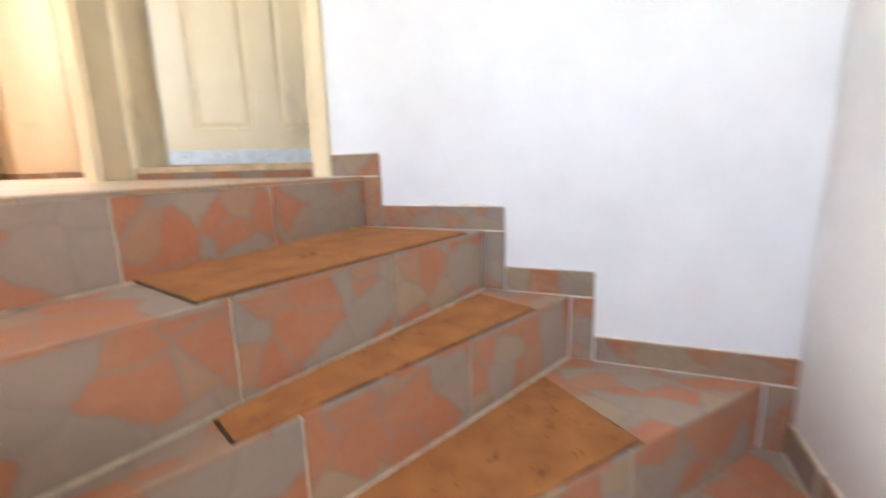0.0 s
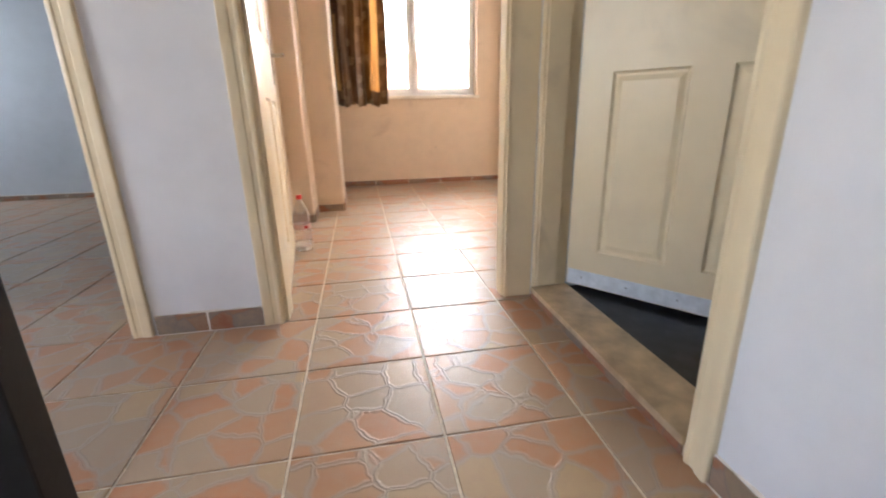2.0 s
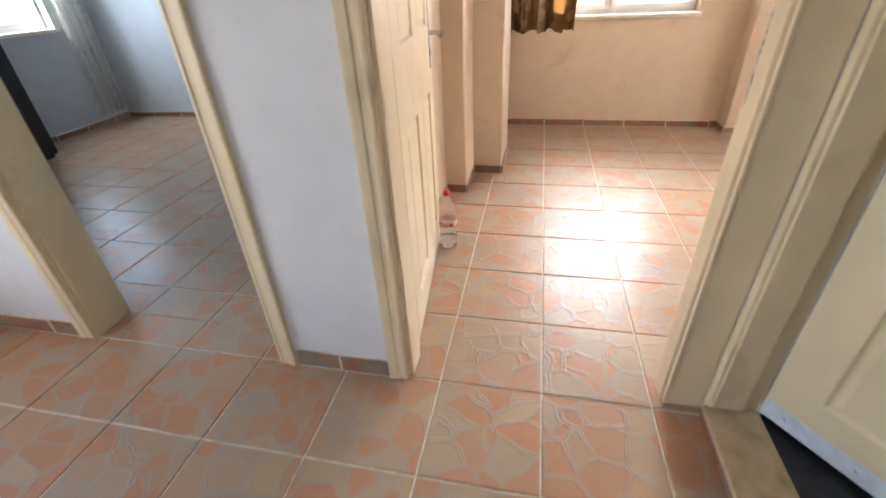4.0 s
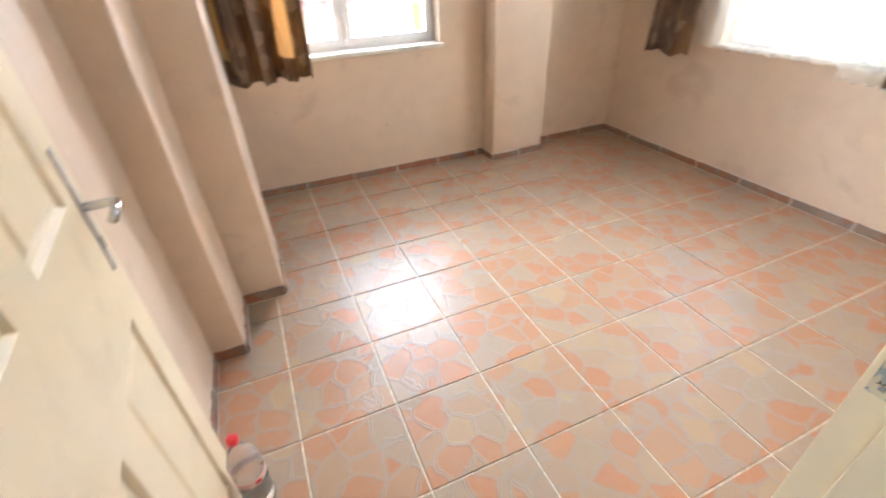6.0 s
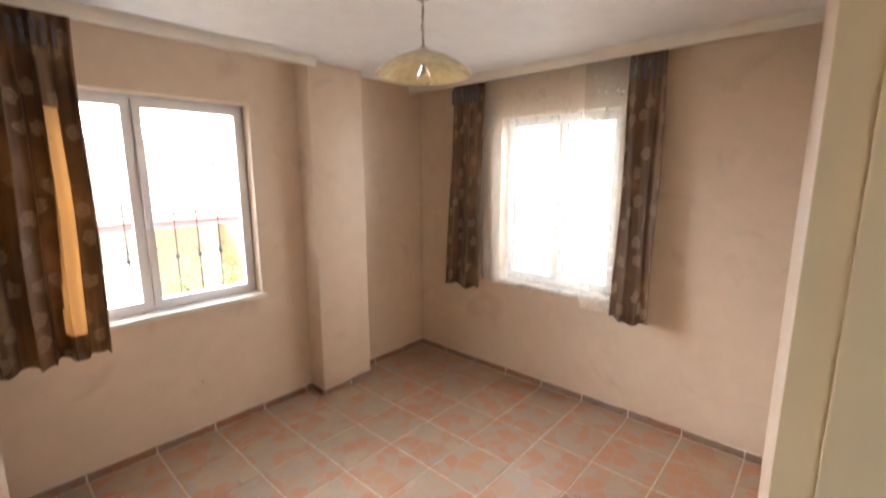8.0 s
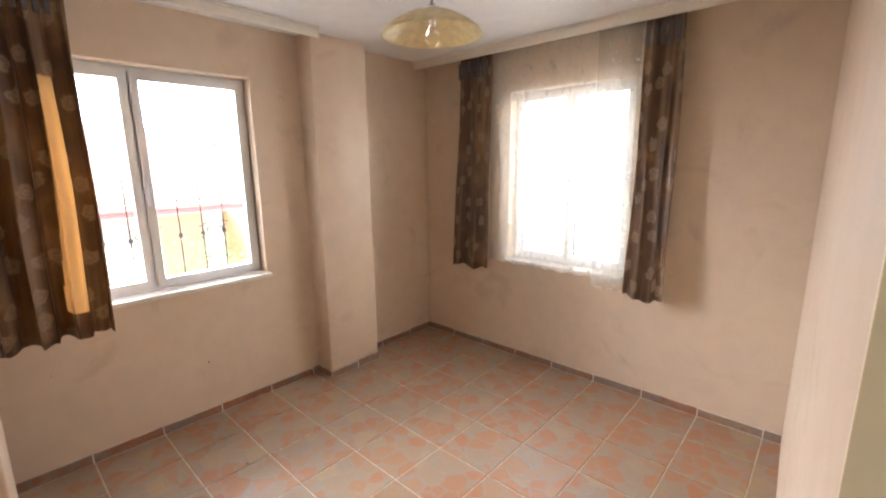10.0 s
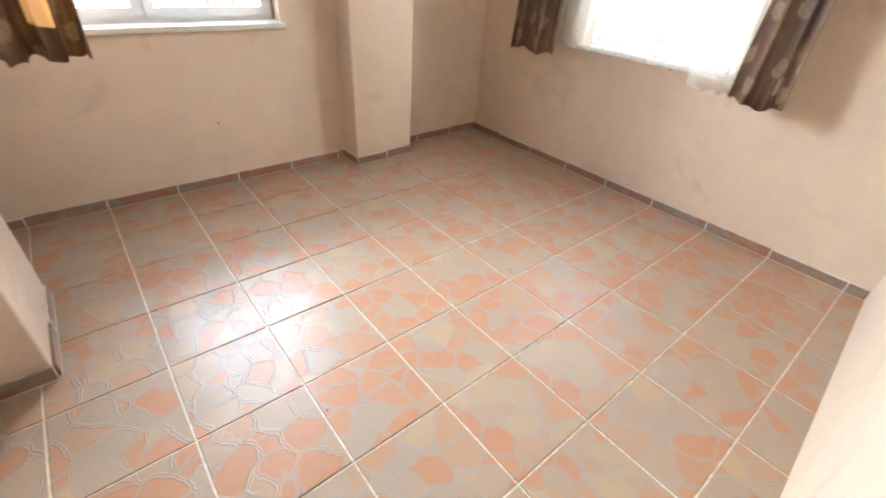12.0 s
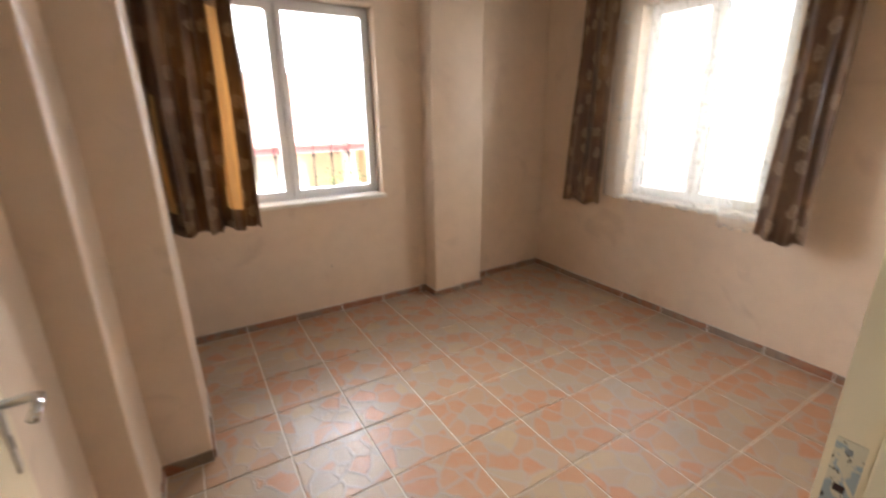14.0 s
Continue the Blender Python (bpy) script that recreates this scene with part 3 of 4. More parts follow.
def door_leaf(ob, w, h, mat, handle_side=1, lever=True):
    """A moulded six-panel leaf; local x from the hinge, y into the thickness, the seen face at y = 0."""
    t = 0.040
    us = [0, 0.11, 0.337, 0.443, 0.67, w]
    zs = [0, 0.14, 0.748, 0.990, 1.58, 1.67, 1.89, h]
    bm = bmesh.new()
    g = {}
    for c in (0, 1):
        for i, u in enumerate(us):
            for j, z in enumerate(zs):
                g[c, i, j] = bm.verts.new((u, c * t, z))
    panels = []
    for c in (0, 1):
        for i in range(len(us) - 1):
            for j in range(len(zs) - 1):
                q = (g[c, i, j], g[c, i + 1, j], g[c, i + 1, j + 1], g[c, i, j + 1])
                f = bm.faces.new(q if c == 0 else q[::-1])
                if i in (1, 3) and j in (1, 3, 5):
                    panels.append(f)
    for i in range(len(us) - 1):
        for j in (0, len(zs) - 1):
            bm.faces.new((g[0, i, j], g[1, i, j], g[1, i + 1, j], g[0, i + 1, j]))
    for j in range(len(zs) - 1):
        for i in (0, len(us) - 1):
            bm.faces.new((g[0, i, j], g[0, i, j + 1], g[1, i, j + 1], g[1, i, j]))
    bmesh.ops.recalc_face_normals(bm, faces=bm.faces)
    bmesh.ops.inset_individual(bm, faces=panels, thickness=0.011, depth=-0.009)
    bmesh.ops.inset_individual(bm, faces=panels, thickness=0.010, depth=0.0)
    bmesh.ops.inset_individual(bm, faces=panels, thickness=0.022, depth=0.006)
    part("leaf", bm, mat, ob)
    hg = 0.96
    for y, s in ((0.0, -1), (t, 1)):
        plate = part("handle_plate", box(w - 0.062, w - 0.038, min(y, y + s * 0.004), max(y, y + s * 0.004), hg - 0.13, hg + 0.11, 0.0012), M_PLATE, ob, "worn pale steel handle plate")
        part("keyhole", box(w - 0.055, w - 0.047, min(y + s * 0.004, y + s * 0.0048), max(y + s * 0.004, y + s * 0.0048), hg - 0.085, hg - 0.06), M_RUST, plate)
        part("lever", tube([(w - 0.051, y, hg), (w - 0.051, y + s * 0.045, hg), (w - 0.058, y + s * 0.055, hg), (w - 0.085, y + s * 0.056, hg), (w - 0.125, y + s * 0.052, hg - 0.004)], 0.0085, 10), M_CHROME, ob, "chrome lever handle", True)
    part("lock_case_edge", box(w, w + 0.002, 0.010, 0.030, hg - 0.12, hg + 0.05), M_STEEL, ob)
    for z in (0.22, 1.02, 1.80):
        part("hinge", tube([(-0.006, t + 0.004, z - 0.045), (-0.006, t + 0.004, z + 0.045)], 0.006, 8), M_STEEL, ob, "", True)
    return ob


CREAM = "cream moulded six-panel wooden door"
bed = tagged(thing("door_1", pose(-0.447, 0.176, 0.006, 0, 0, 96.0)), "cream six-panel wooden door standing wide open against beige wall", "door", "panel doors")
door_leaf(bed, LEAFW, 2.02, M_CREAM)
eleaf = tagged(thing("door_2", pose(0.607, -0.006, 0.055, 0, 0, -52.5)), "cream six-panel wooden door, half open into a dark room", "door", "panel doors")
door_leaf(eleaf, 0.78, 1.99, M_CREAM)
part("kick_strip", box(0.004, 0.776, -0.0022, -0.0002, 0.002, 0.060, 0.0006), M_STRIP, eleaf, "pale bluish strip of bare film")
for i in range(5):
    part("strip_screw", lathe([(0, 0.0012), (0.003, 0.0010), (0.0036, 0)], 8), M_STEEL, eleaf)
    eleaf.children[-1].matrix_local = pose(0.06 + i * 0.165, -0.0022, 0.032, 90, 0, 0)


def door_frame(name, label, x0, x1, y0, y1, top, casing_south=True, casing_north=True, stop=0.105, thick=0.022, west=True, east=True, east_y=None):
    """A frame in a wall across y0..y1 with the clear opening x0..x1."""
    ob = tagged(thing(name), label, "door frame")
    part("jamb", box(x0 - thick, x0, y0, y1, 0.0, top, 0.001), M_CREAM, ob)
    ye = y0 if east_y is None else east_y
    part("jamb", box(x1, x1 + (thick if east_y is None else 0.0175), ye, y1 if east_y is None else 0.142, 0.0, top, 0.001), M_CREAM, ob)
    part("head", box(x0 - thick, x1 + thick, y0, y1, top + 0.0005, top + thick, 0.001), M_CREAM, ob)
    part("door_stop", box(x0, x0 + 0.012, y0 + 0.012, stop, 0.0, top - 0.001, 0.002), M_CREAM, ob)
    part("door_stop", box(x1 - 0.012, x1, ye + 0.012, stop if east_y is None else 0.100, 0.0, top - 0.001, 0.002), M_CREAM, ob)
    for y, s, on in ((y0, -1, casing_south), (y1, 1, casing_north)):
        if not on:
            continue
        if west:
            part("casing", moulding((x0 - 0.003, y, 0), (x0 - 0.003, y, top + 0.05), (-1, 0, 0), (0, s, 0)), M_CREAM, ob)
        if east and not (east_y is not None and s < 0):
            part("casing", moulding((x1 + 0.003, y, 0), (x1 + 0.003, y, top + 0.05), (1, 0, 0), (0, s, 0)), M_CREAM, ob)
        part("casing_head", moulding((x0 - 0.066, y, top + 0.0505), (x1 + 0.066, y, top + 0.0505), (0, 0, 1), (0, s, 0)), M_CREAM, ob)
    return ob


nf = door_frame("door_frame_1", "cream painted wooden door frame with steel strike plate", -0.440, 0.372, 0.0, 0.152, 2.035, casing_north=False, east_y=0.030)
strike = part("strike_plate", box(0.3700, 0.3717, 0.108, 0.134, 0.877, 1.067, 0.0004), M_SMEAR, nf, "scratched steel strike plate with paint smears")
for z0, z1 in ((0.997, 1.022), (0.917, 0.957)):
    part("latch_hole", box(0.3692, 0.3699, 0.116, 0.126, z0 + 0.004, z1 - 0.012), M_RUST, strike)
for z in (0.890, 1.054):
    part("plate_screw", box(0.3688, 0.3699, 0.118, 0.125, z - 0.0035, z + 0.0035, 0.0005), M_STEEL, strike)
part("flat_casing", box(0.374, 0.4735, 0.026, 0.0455, 0.0, 2.034, 0.003), M_CREAM, nf)
part("jamb_bead", box(0.366, 0.3735, 0.022, 0.034, 0.0, 2.034, 0.003), M_CREAM, nf)
door_frame("door_frame_2", "cream painted wooden frame of a doorway to a dim room", -1.73, -0.922, 0.0, 0.152, 2.035)

ef = tagged(thing("door_frame_3"), "cream painted timber door frame with a chipped foot beside the stairs", "door frame")
part("jamb", box(HX + 0.002, HX + 0.132, 0.002, 0.026, 0.0, 2.06, 0.001), M_CREAM, ef)
part("corner_bead", box(0.474, 0.493, -0.006, 0.0015, 0.0, 2.10, 0.003), M_CREAM, ef)
part("jamb", box(HX - 0.002, HX + 0.132, -0.850, -0.828, 0.0, 2.06, 0.001), M_CREAM, ef)
part("head", box(HX - 0.002, HX + 0.132, -0.850, 0.026, 2.0605, 2.08, 0.001), M_CREAM, ef)
part("door_stop", box(HX + 0.01, HX + 0.090, -0.012, -0.001, 0.05, 2.055, 0.002), M_CREAM, ef)
part("door_stop", box(HX + 0.01, HX + 0.090, -0.827, -0.816, 0.05, 2.055, 0.002), M_CREAM, ef)
part("casing", moulding((HX, -0.834, 0.0), (HX, -0.834, 2.11), (0, -1, 0), (-1, 0, 0)), M_CREAM, ef)
part("casing_head", moulding((HX, -0.899, 2.1105), (HX, -0.006, 2.1105), (0, 0, 1), (-1, 0, 0)), M_CREAM, ef)
thr = tagged(thing("threshold"), "raised brown marble threshold with a thin tiled upstand", "threshold", kind="structure")
part("marble_slab", box(HX - 0.012, HX + 0.135, -0.827, -0.001, 0.026, 0.047, 0.003), M_MARBLE, thr)
ty = -0.827
for w in (0.21, 0.33, 0.16, 0.125):
    part("upstand_tile", box(HX - 0.010, HX, ty + 0.002, ty + w - 0.002, 0.001, 0.025, 0.001), M_SKIRT, thr)
    ty += w
part("upstand_bed", box(HX - 0.006, HX + 0.13, -0.827, -0.001, -0.02, 0.0255), M_GROUT, thr)

# ---- windows ----


def window_unit(name, label, sill_label, m, w, h, mull, handle=True, depth=0.24):
    """Local: x across, y outwards from the wall's inner face, z from the opening's foot."""
    ob = tagged(thing(name, m), label, "window")
    d0, d1 = 0.085, 0.145

    def ring(nm, x0, x1, z0, z1, f, y0, y1, bev=0.004):
        bm = bmesh.new()
        box_into(bm, x0, x0 + f, y0, y1, z0, z1)
        box_into(bm, x1 - f, x1, y0, y1, z0, z1)
        box_into(bm, x0 + f, x1 - f, y0, y1, z0, z0 + f)
        box_into(bm, x0 + f, x1 - f, y0, y1, z1 - f, z1)
        return part(nm, bm, M_PVC, ob)

    ring("window_frame", 0.001, w - 0.001, 0.012, h - 0.001, 0.030, d0 + 0.012, d1 + 0.02)
    part("mullion", box(mull - 0.020, mull + 0.020, d0 + 0.010, d1, 0.042, h - 0.031, 0.003), M_PVC, ob)
    for a, b_ in ((0.026, mull - 0.008), (mull + 0.008, w - 0.026)):
        ring("sash", a, b_, 0.038, h - 0.028, 0.040, d0 - 0.010, d0 + 0.035)
        part("gasket", box(a + 0.039, a + 0.042, d0 - 0.004, d0 + 0.03, 0.079, h - 0.069), M_GASKET, ob)
        g = part("pane", box(a + 0.038, b_ - 0.038, d0 + 0.010, d0 + 0.016, 0.076, h - 0.066), M_GLASS, ob)
        g.visible_shadow = False
    if handle:
        part("window_handle", tube([(mull + 0.006, d0 - 0.012, h * 0.50), (mull + 0.006, d0 - 0.040, h * 0.50), (mull + 0.008, d0 - 0.044, h * 0.50 - 0.02), (mull + 0.012, d0 - 0.042, h * 0.50 - 0.12)], 0.008, 8), M_PVC, ob, "white plastic window handle", True)
    sill = part("window_sill", box(-0.02, w + 0.022, -0.028, 0.083, -0.018, 0.010, 0.006), M_SILL, ob, sill_label)
    part("outer_sill", box(0.0, w, 0.166, depth + 0.03, -0.02, 0.008, 0.004), M_SILL, ob)
    return ob


def c_scroll(cx, cz, s, y):
    pts = []
    for i in range(26):
        a = i / 25 * 2.6 * math.pi
        r = s * (0.28 + 0.72 * i / 25)
        pts.append((cx + r * math.cos(a) * 0.6, y, cz + r * math.sin(a) * 0.6))
    return tube(pts, 0.0035, 6)


def grille(name, m, w, h, xs, tall):
    ob = tagged(thing(name, m), "dark wrought-iron window grille with scrolls and knotted bars", "window grille", "window grilles")
    for k, x in enumerate(xs):
        top = h - 0.02 if k in tall else h * 0.58
        part("bar", tube([(x, 0, 0.01), (x, 0, top - 0.02), (x, 0, top)], 0.0045, 6), M_GRILLE, ob)
        part("knot", lathe([(0, -0.02), (0.011, -0.012), (0.014, 0), (0.011, 0.012), (0, 0.02)], 8), M_GRILLE, ob)
        ob.children[-1].matrix_local = pose(x, 0, h * 0.235)
    for k in range(0, len(xs) - 1, 3):
        x = (xs[k] + xs[k + 1]) / 2
        part("scroll", c_scroll(x - 0.03, h * 0.25, 0.035, 0.0), M_GRILLE, ob)
        part("scroll", c_scroll(x + 0.04, h * 0.25, 0.035, 0.0), M_GRILLE, ob)
        part("scroll_arch", tube([(xs[k], 0, h * 0.26), (xs[k] + 0.03, 0, h * 0.285), (x, 0, h * 0.30), (xs[k + 1] - 0.02, 0, h * 0.27), (xs[k + 1], 0, h * 0.25)], 0.0035, 6), M_GRILLE, ob)
    for z in (0.03, h - 0.03):
        part("cross_bar", box(0.0, w, -0.004, 0.004, z - 0.008, z + 0.008), M_GRILLE, ob)
    return ob


window_unit("window_1", "white plastic double window with a narrow mullion, bright daylight behind", "pale marble window sill", pose(W1[0], YN, W1[2]), W1[1] - W1[0], W1[3] - W1[2], 0.425 - W1[0])
window_unit("window_2", "white plastic double window seen through a sheer curtain", "pale marble window sill", pose(XE, W2[1], W2[2], 0, 0, -90), W2[1] - W2[0], W2[3] - W2[2], 0.46)
gx = [0.895 - 0.1325 * k - W1[0] for k in range(8)]
grille("window_grille", pose(W1[0], YN + 0.25, W1[2]), W1[1] - W1[0], W1[3] - W1[2], gx, (0, 5))
grille("window_grille", pose(XE + 0.25, W2[1], W2[2], 0, 0, -90), W2[1] - W2[0], W2[3] - W2[2], [0.08 + 0.13 * k for k in range(7)], (1, 6))
window_unit("window_3", "white plastic window of the dim west room, blue daylight", "pale marble window sill", pose(-4.50, 1.40, 0.90, 0, 0, 90), 1.30, 1.20, 0.65)

# ---- pelmets ----
tagged(part("pelmet", box(XW, 1.390, 2.704, 2.722, CEIL - 0.062, CEIL - 0.001, 0.003), M_PELM), "long cream curtain pelmet board under the ceiling", "pelmet")
tagged(part("pelmet", box(2.479, 2.497, 0.21, YN - 0.001, CEIL - 0.066, CEIL - 0.001, 0.003), M_PELM), "long cream curtain pelmet board under the ceiling", "pelmet")
tagged(part("cornice", box(2.464, 2.4785, 0.21, YN - 0.001, CEIL - 0.018, CEIL - 0.001, 0.004), M_PELM), kind="structure")
tagged(part("cornice", box(XW, 1.390, 2.690, 2.7035, CEIL - 0.018, CEIL - 0.001, 0.004), M_PELM), kind="structure")


# ---- curtains ----
def drape(ob, name, u0, u1, t0, t1, z0, z1, folds, amp, at, material, along, seed, gold=(), hem=0.012, rows_=26, cols_=120, sway=0.0, tape=True):
    """A hanging cloth: u runs along the wall (u0..u1 at the foot, t0..t1 at the top); `along` turns (u, off, z) into a place."""
    rnd = random.Random(seed)
    ph = [rnd.uniform(0, 6.28) for _ in range(6)]
    bm = bmesh.new()
    uvl = bm.loops.layers.uv.new("UVMap")
    grid = []
    for j in range(rows_ + 1):
        f = j / rows_
        row = []
        for i in range(cols_ + 1):
            s = i / cols_
            open_ = min(1.0, 0.35 + (1 - f) * 1.3)
            a = amp * open_
            w = 2 * math.pi * folds * s
            off = a * (math.sin(w + ph[0] + 0.5 * math.sin(w * 0.37 + ph[1])) * 0.7 + 0.35 * math.sin(w * 1.83 + ph[2]) + 0.15 * math.sin(w * 3.1 + f * 2 + ph[3]))
            off += sway * (1 - f) ** 1.5
            u = (u0 + (u1 - u0) * s) * (1 - f) + (t0 + (t1 - t0) * s) * f + 0.25 * a * math.sin(2 * w + ph[4])
            u += 0.006 * math.sin(f * 7 + s * 5 + ph[5])
            z = z0 + (z1 - z0) * f + (hem * (math.sin(w * 0.9 + ph[2]) + 0.5 * math.sin(w * 2.3)) * (1 - f) ** 3)
            row.append((bm.verts.new(along(u, at + off, z)), s, f))
        grid.append(row)
    wide, tall_ = abs(u1 - u0) * 1.7, z1 - z0
    for j in range(rows_):
        for i in range(cols_):
            q = (grid[j][i], grid[j][i + 1], grid[j + 1][i + 1], grid[j + 1][i])
            f = bm.faces.new([v[0] for v in q])
            f.smooth = True
            s, h = (i + 0.5) / cols_, (j + 0.5) / rows_
            # Spans coloured gold to show a fold lit from behind.
            for g0, g1, top in gold:
                if g0 + 0.09 * h < s < g1 + 0.02 * (1 - h) and 0.07 < h < top:
                    f.material_index = 1
            for loop, v in zip(f.loops, q):
                loop[uvl].uv = (v[1] * wide, v[2] * tall_)
    me = bpy.data.meshes.new(name)
    bm.to_mesh(me)
    bm.free()
    me.materials.append(material)
    me.materials.append(M_BACKLIT)
    c = new(name, me)
    c.parent = ob
    so = c.modifiers.new("thickness", "SOLIDIFY")
    so.thickness = 0.0015
    return c


ALONG_N = lambda u, o, z: (u, o, z)
ALONG_E = lambda u, o, z: (o, u, z)
BROWN = "dark brown curtain with pale flower print, "
ca = tagged(thing("curtain"), "dark brown flowered curtain with gold backlit fold, bunched beside a window", "curtain", "brown curtains")
drape(ca, "cloth", -0.43, 0.165, -0.40, 0.185, 0.77, CEIL - 0.002, 4.6, 0.034, 2.822, M_CURT, ALONG_N, 3, [(0.70, 0.835, 0.74), (0.20, 0.245, 0.45)], sway=-0.03)
cb = tagged(thing("curtain"), "narrow dark brown flowered curtain hanging near the room's corner", "curtain", "brown curtains")
drape(cb, "cloth", 2.530, 2.185, 2.50, 2.205, 0.735, CEIL - 0.002, 1.7, 0.020, 2.524, M_CURT, ALONG_E, 5, sway=-0.075)
cc = tagged(thing("curtain"), "narrow dark brown flowered curtain hanging over the sheer curtain", "curtain", "brown curtains")
drape(cc, "cloth", 1.115, 0.885, 1.11, 0.905, 0.730, CEIL - 0.002, 1.25, 0.020, 2.524, M_CURT, ALONG_E, 8, sway=-0.075)
for c, (a, b_), al in ((ca, (-0.41, 0.13), "n"), (cb, (2.21, 2.50), "e"), (cc, (0.91, 1.11), "e")):
    n = int((b_ - a) / 0.035)
    for i in range(n):
        u = a + (i + 0.5) * (b_ - a) / n
        if al == "n":
            part("pleat", box(u - 0.010, u + 0.010, 2.788, 2.800, 2.22, 2.33, 0.004), M_TAPE, c)
        else:
            part("pleat", box(2.486, 2.498, u - 0.010, u + 0.010, 2.20, 2.32, 0.004), M_TAPE, c)
tl = tagged(thing("sheer_curtain"), "cream sheer tulle curtain drawn across the window", "curtain")
drape(tl, "cloth", 2.24, 1.16, 2.24, 1.14, 0.79, CEIL - 0.002, 9, 0.010, 2.566, M_TULLE, ALONG_E, 11, hem=0.010, cols_=200)
drape(tl, "side_gather", 1.36, 1.12, 1.40, 1.10, 0.73, CEIL - 0.002, 3.5, 0.014, 2.548, M_TULLE, ALONG_E, 12, hem=0.006, cols_=60)
tl2 = tagged(thing("sheer_curtain"), "pale bluish sheer curtain beside the dim room's window", "curtain")
drape(tl2, "cloth", 2.72, 3.02, 2.70, 3.0, 0.12, 2.449, 4, 0.02, -4.42, M_TULLE, ALONG_E, 15)

# ---- ceiling lamp ----
lx, ly = 1.08, 1.435
cl = tagged(thing("ceiling_lamp", pose(lx, ly, 0)), "amber glass dish pendant lamp on a chrome chain, unlit", "ceiling lamp")
part("ceiling_rose", lathe([(0.0, CEIL - 0.001), (0.036, CEIL - 0.001), (0.040, CEIL - 0.012), (0.038, CEIL - 0.045), (0.020, CEIL - 0.062), (0.006, CEIL - 0.070), (0, CEIL - 0.072)], 28), M_CHROME, cl, "", True)
top_, bot_ = CEIL - 0.07, 2.165
n = 8
for i in range(n):
    z = top_ - (i + 0.5) * (top_ - bot_) / n
    ring_ = [(0.0065 * math.cos(a) * (1 if i % 2 else 0), 0.0065 * math.cos(a) * (0 if i % 2 else 1), z + 0.016 * math.sin(a)) for a in [2 * math.pi * k / 12 for k in range(13)]]
    part("chain_link", tube(ring_, 0.0018, 6), M_CHROME, cl)
part("cord", tube([(0.006, 0, top_), (-0.004, 0.004, (top_ + bot_) / 2), (0.003, 0, bot_)], 0.0022, 6), M_IRON, cl)
part("shade_cap", lathe([(0, 2.178), (0.010, 2.176), (0.016, 2.166), (0.030, 2.160), (0.032, 2.155), (0, 2.154)], 24), M_CHROME, cl, "", True)
prof = [(0.012, 2.154), (0.05, 2.150), (0.10, 2.132), (0.15, 2.105), (0.185, 2.078), (0.198, 2.064), (0.199, 2.060), (0.194, 2.060), (0.182, 2.072), (0.148, 2.099), (0.10, 2.126), (0.05, 2.144), (0.012, 2.149)]
part("glass_shade", lathe(prof, 48), M_AMBERD, cl, "amber glass dish shade", True)
part("lamp_holder", lathe([(0, 2.149), (0.017, 2.148), (0.018, 2.112), (0.014, 2.105), (0, 2.105)], 20), M_CHROME, cl, "", True)
part("bulb", lathe([(0, 2.104), (0.012, 2.103), (0.014, 2.088), (0.026, 2.066), (0.029, 2.050), (0.025, 2.034), (0.014, 2.024), (0, 2.021)], 24), M_GLASS, cl, "clear glass bulb", True)

# ---- bottle ----
bt = tagged(thing("water_bottle", pose(-0.468, 0.862, 0.001, 0, 0, 20)), "clear plastic water bottle with red cap beside the open door", "bottle")
bp = [(0, 0.004), (0.030, 0.0), (0.041, 0.004), (0.043, 0.014), (0.0425, 0.06), (0.040, 0.066), (0.0425, 0.072), (0.0425, 0.105), (0.040, 0.111), (0.0425, 0.117), (0.043, 0.19), (0.040, 0.205), (0.030, 0.235), (0.018, 0.258), (0.0135, 0.265), (0.0135, 0.285)]
part("bottle_body", lathe(bp, 32), M_BOTTLE, bt, "", True)
part("water", lathe([(0, 0.006), (0.040, 0.007), (0.0415, 0.05), (0, 0.05)], 28), M_WATER, bt, "", True)
cap = part("cap", lathe([(0, 0.298), (0.0135, 0.298), (0.0155, 0.295), (0.0155, 0.279), (0.0140, 0.277), (0, 0.277)], 20), M_RED, bt, "red screw cap", True)
part("label_band", lathe([(0.0434, 0.122), (0.0437, 0.124), (0.0437, 0.146), (0.0434, 0.148)], 32), M_LABEL, bt, "faded pink label band", True)
part("label_print", box(0.0, 0.018, -0.0445, -0.0436, 0.128, 0.142), M_RED, bt)

# ---- west room ----
wd = tagged(thing("wardrobe"), "tall black wardrobe in the dim room", "wardrobe")
part("carcass", box(-4.49, -4.05, 0.75, 1.86, 0.03, 2.05, 0.004), M_WARD, wd)
for y in (0.76, 1.31):
    dr = part("wardrobe_door", box(-4.048, -4.030, y, y + 0.54, 0.05, 2.04, 0.003), M_WARD, wd)
    part("knob", box(-4.029, -4.012, y + (0.50 if y < 1 else 0.03), y + (0.51 if y < 1 else 0.04), 0.95, 1.10, 0.002), M_STEEL, dr)
part("plinth", box(-4.47, -4.08, 0.77, 1.84, 0.0, 0.029), M_WARD, wd)

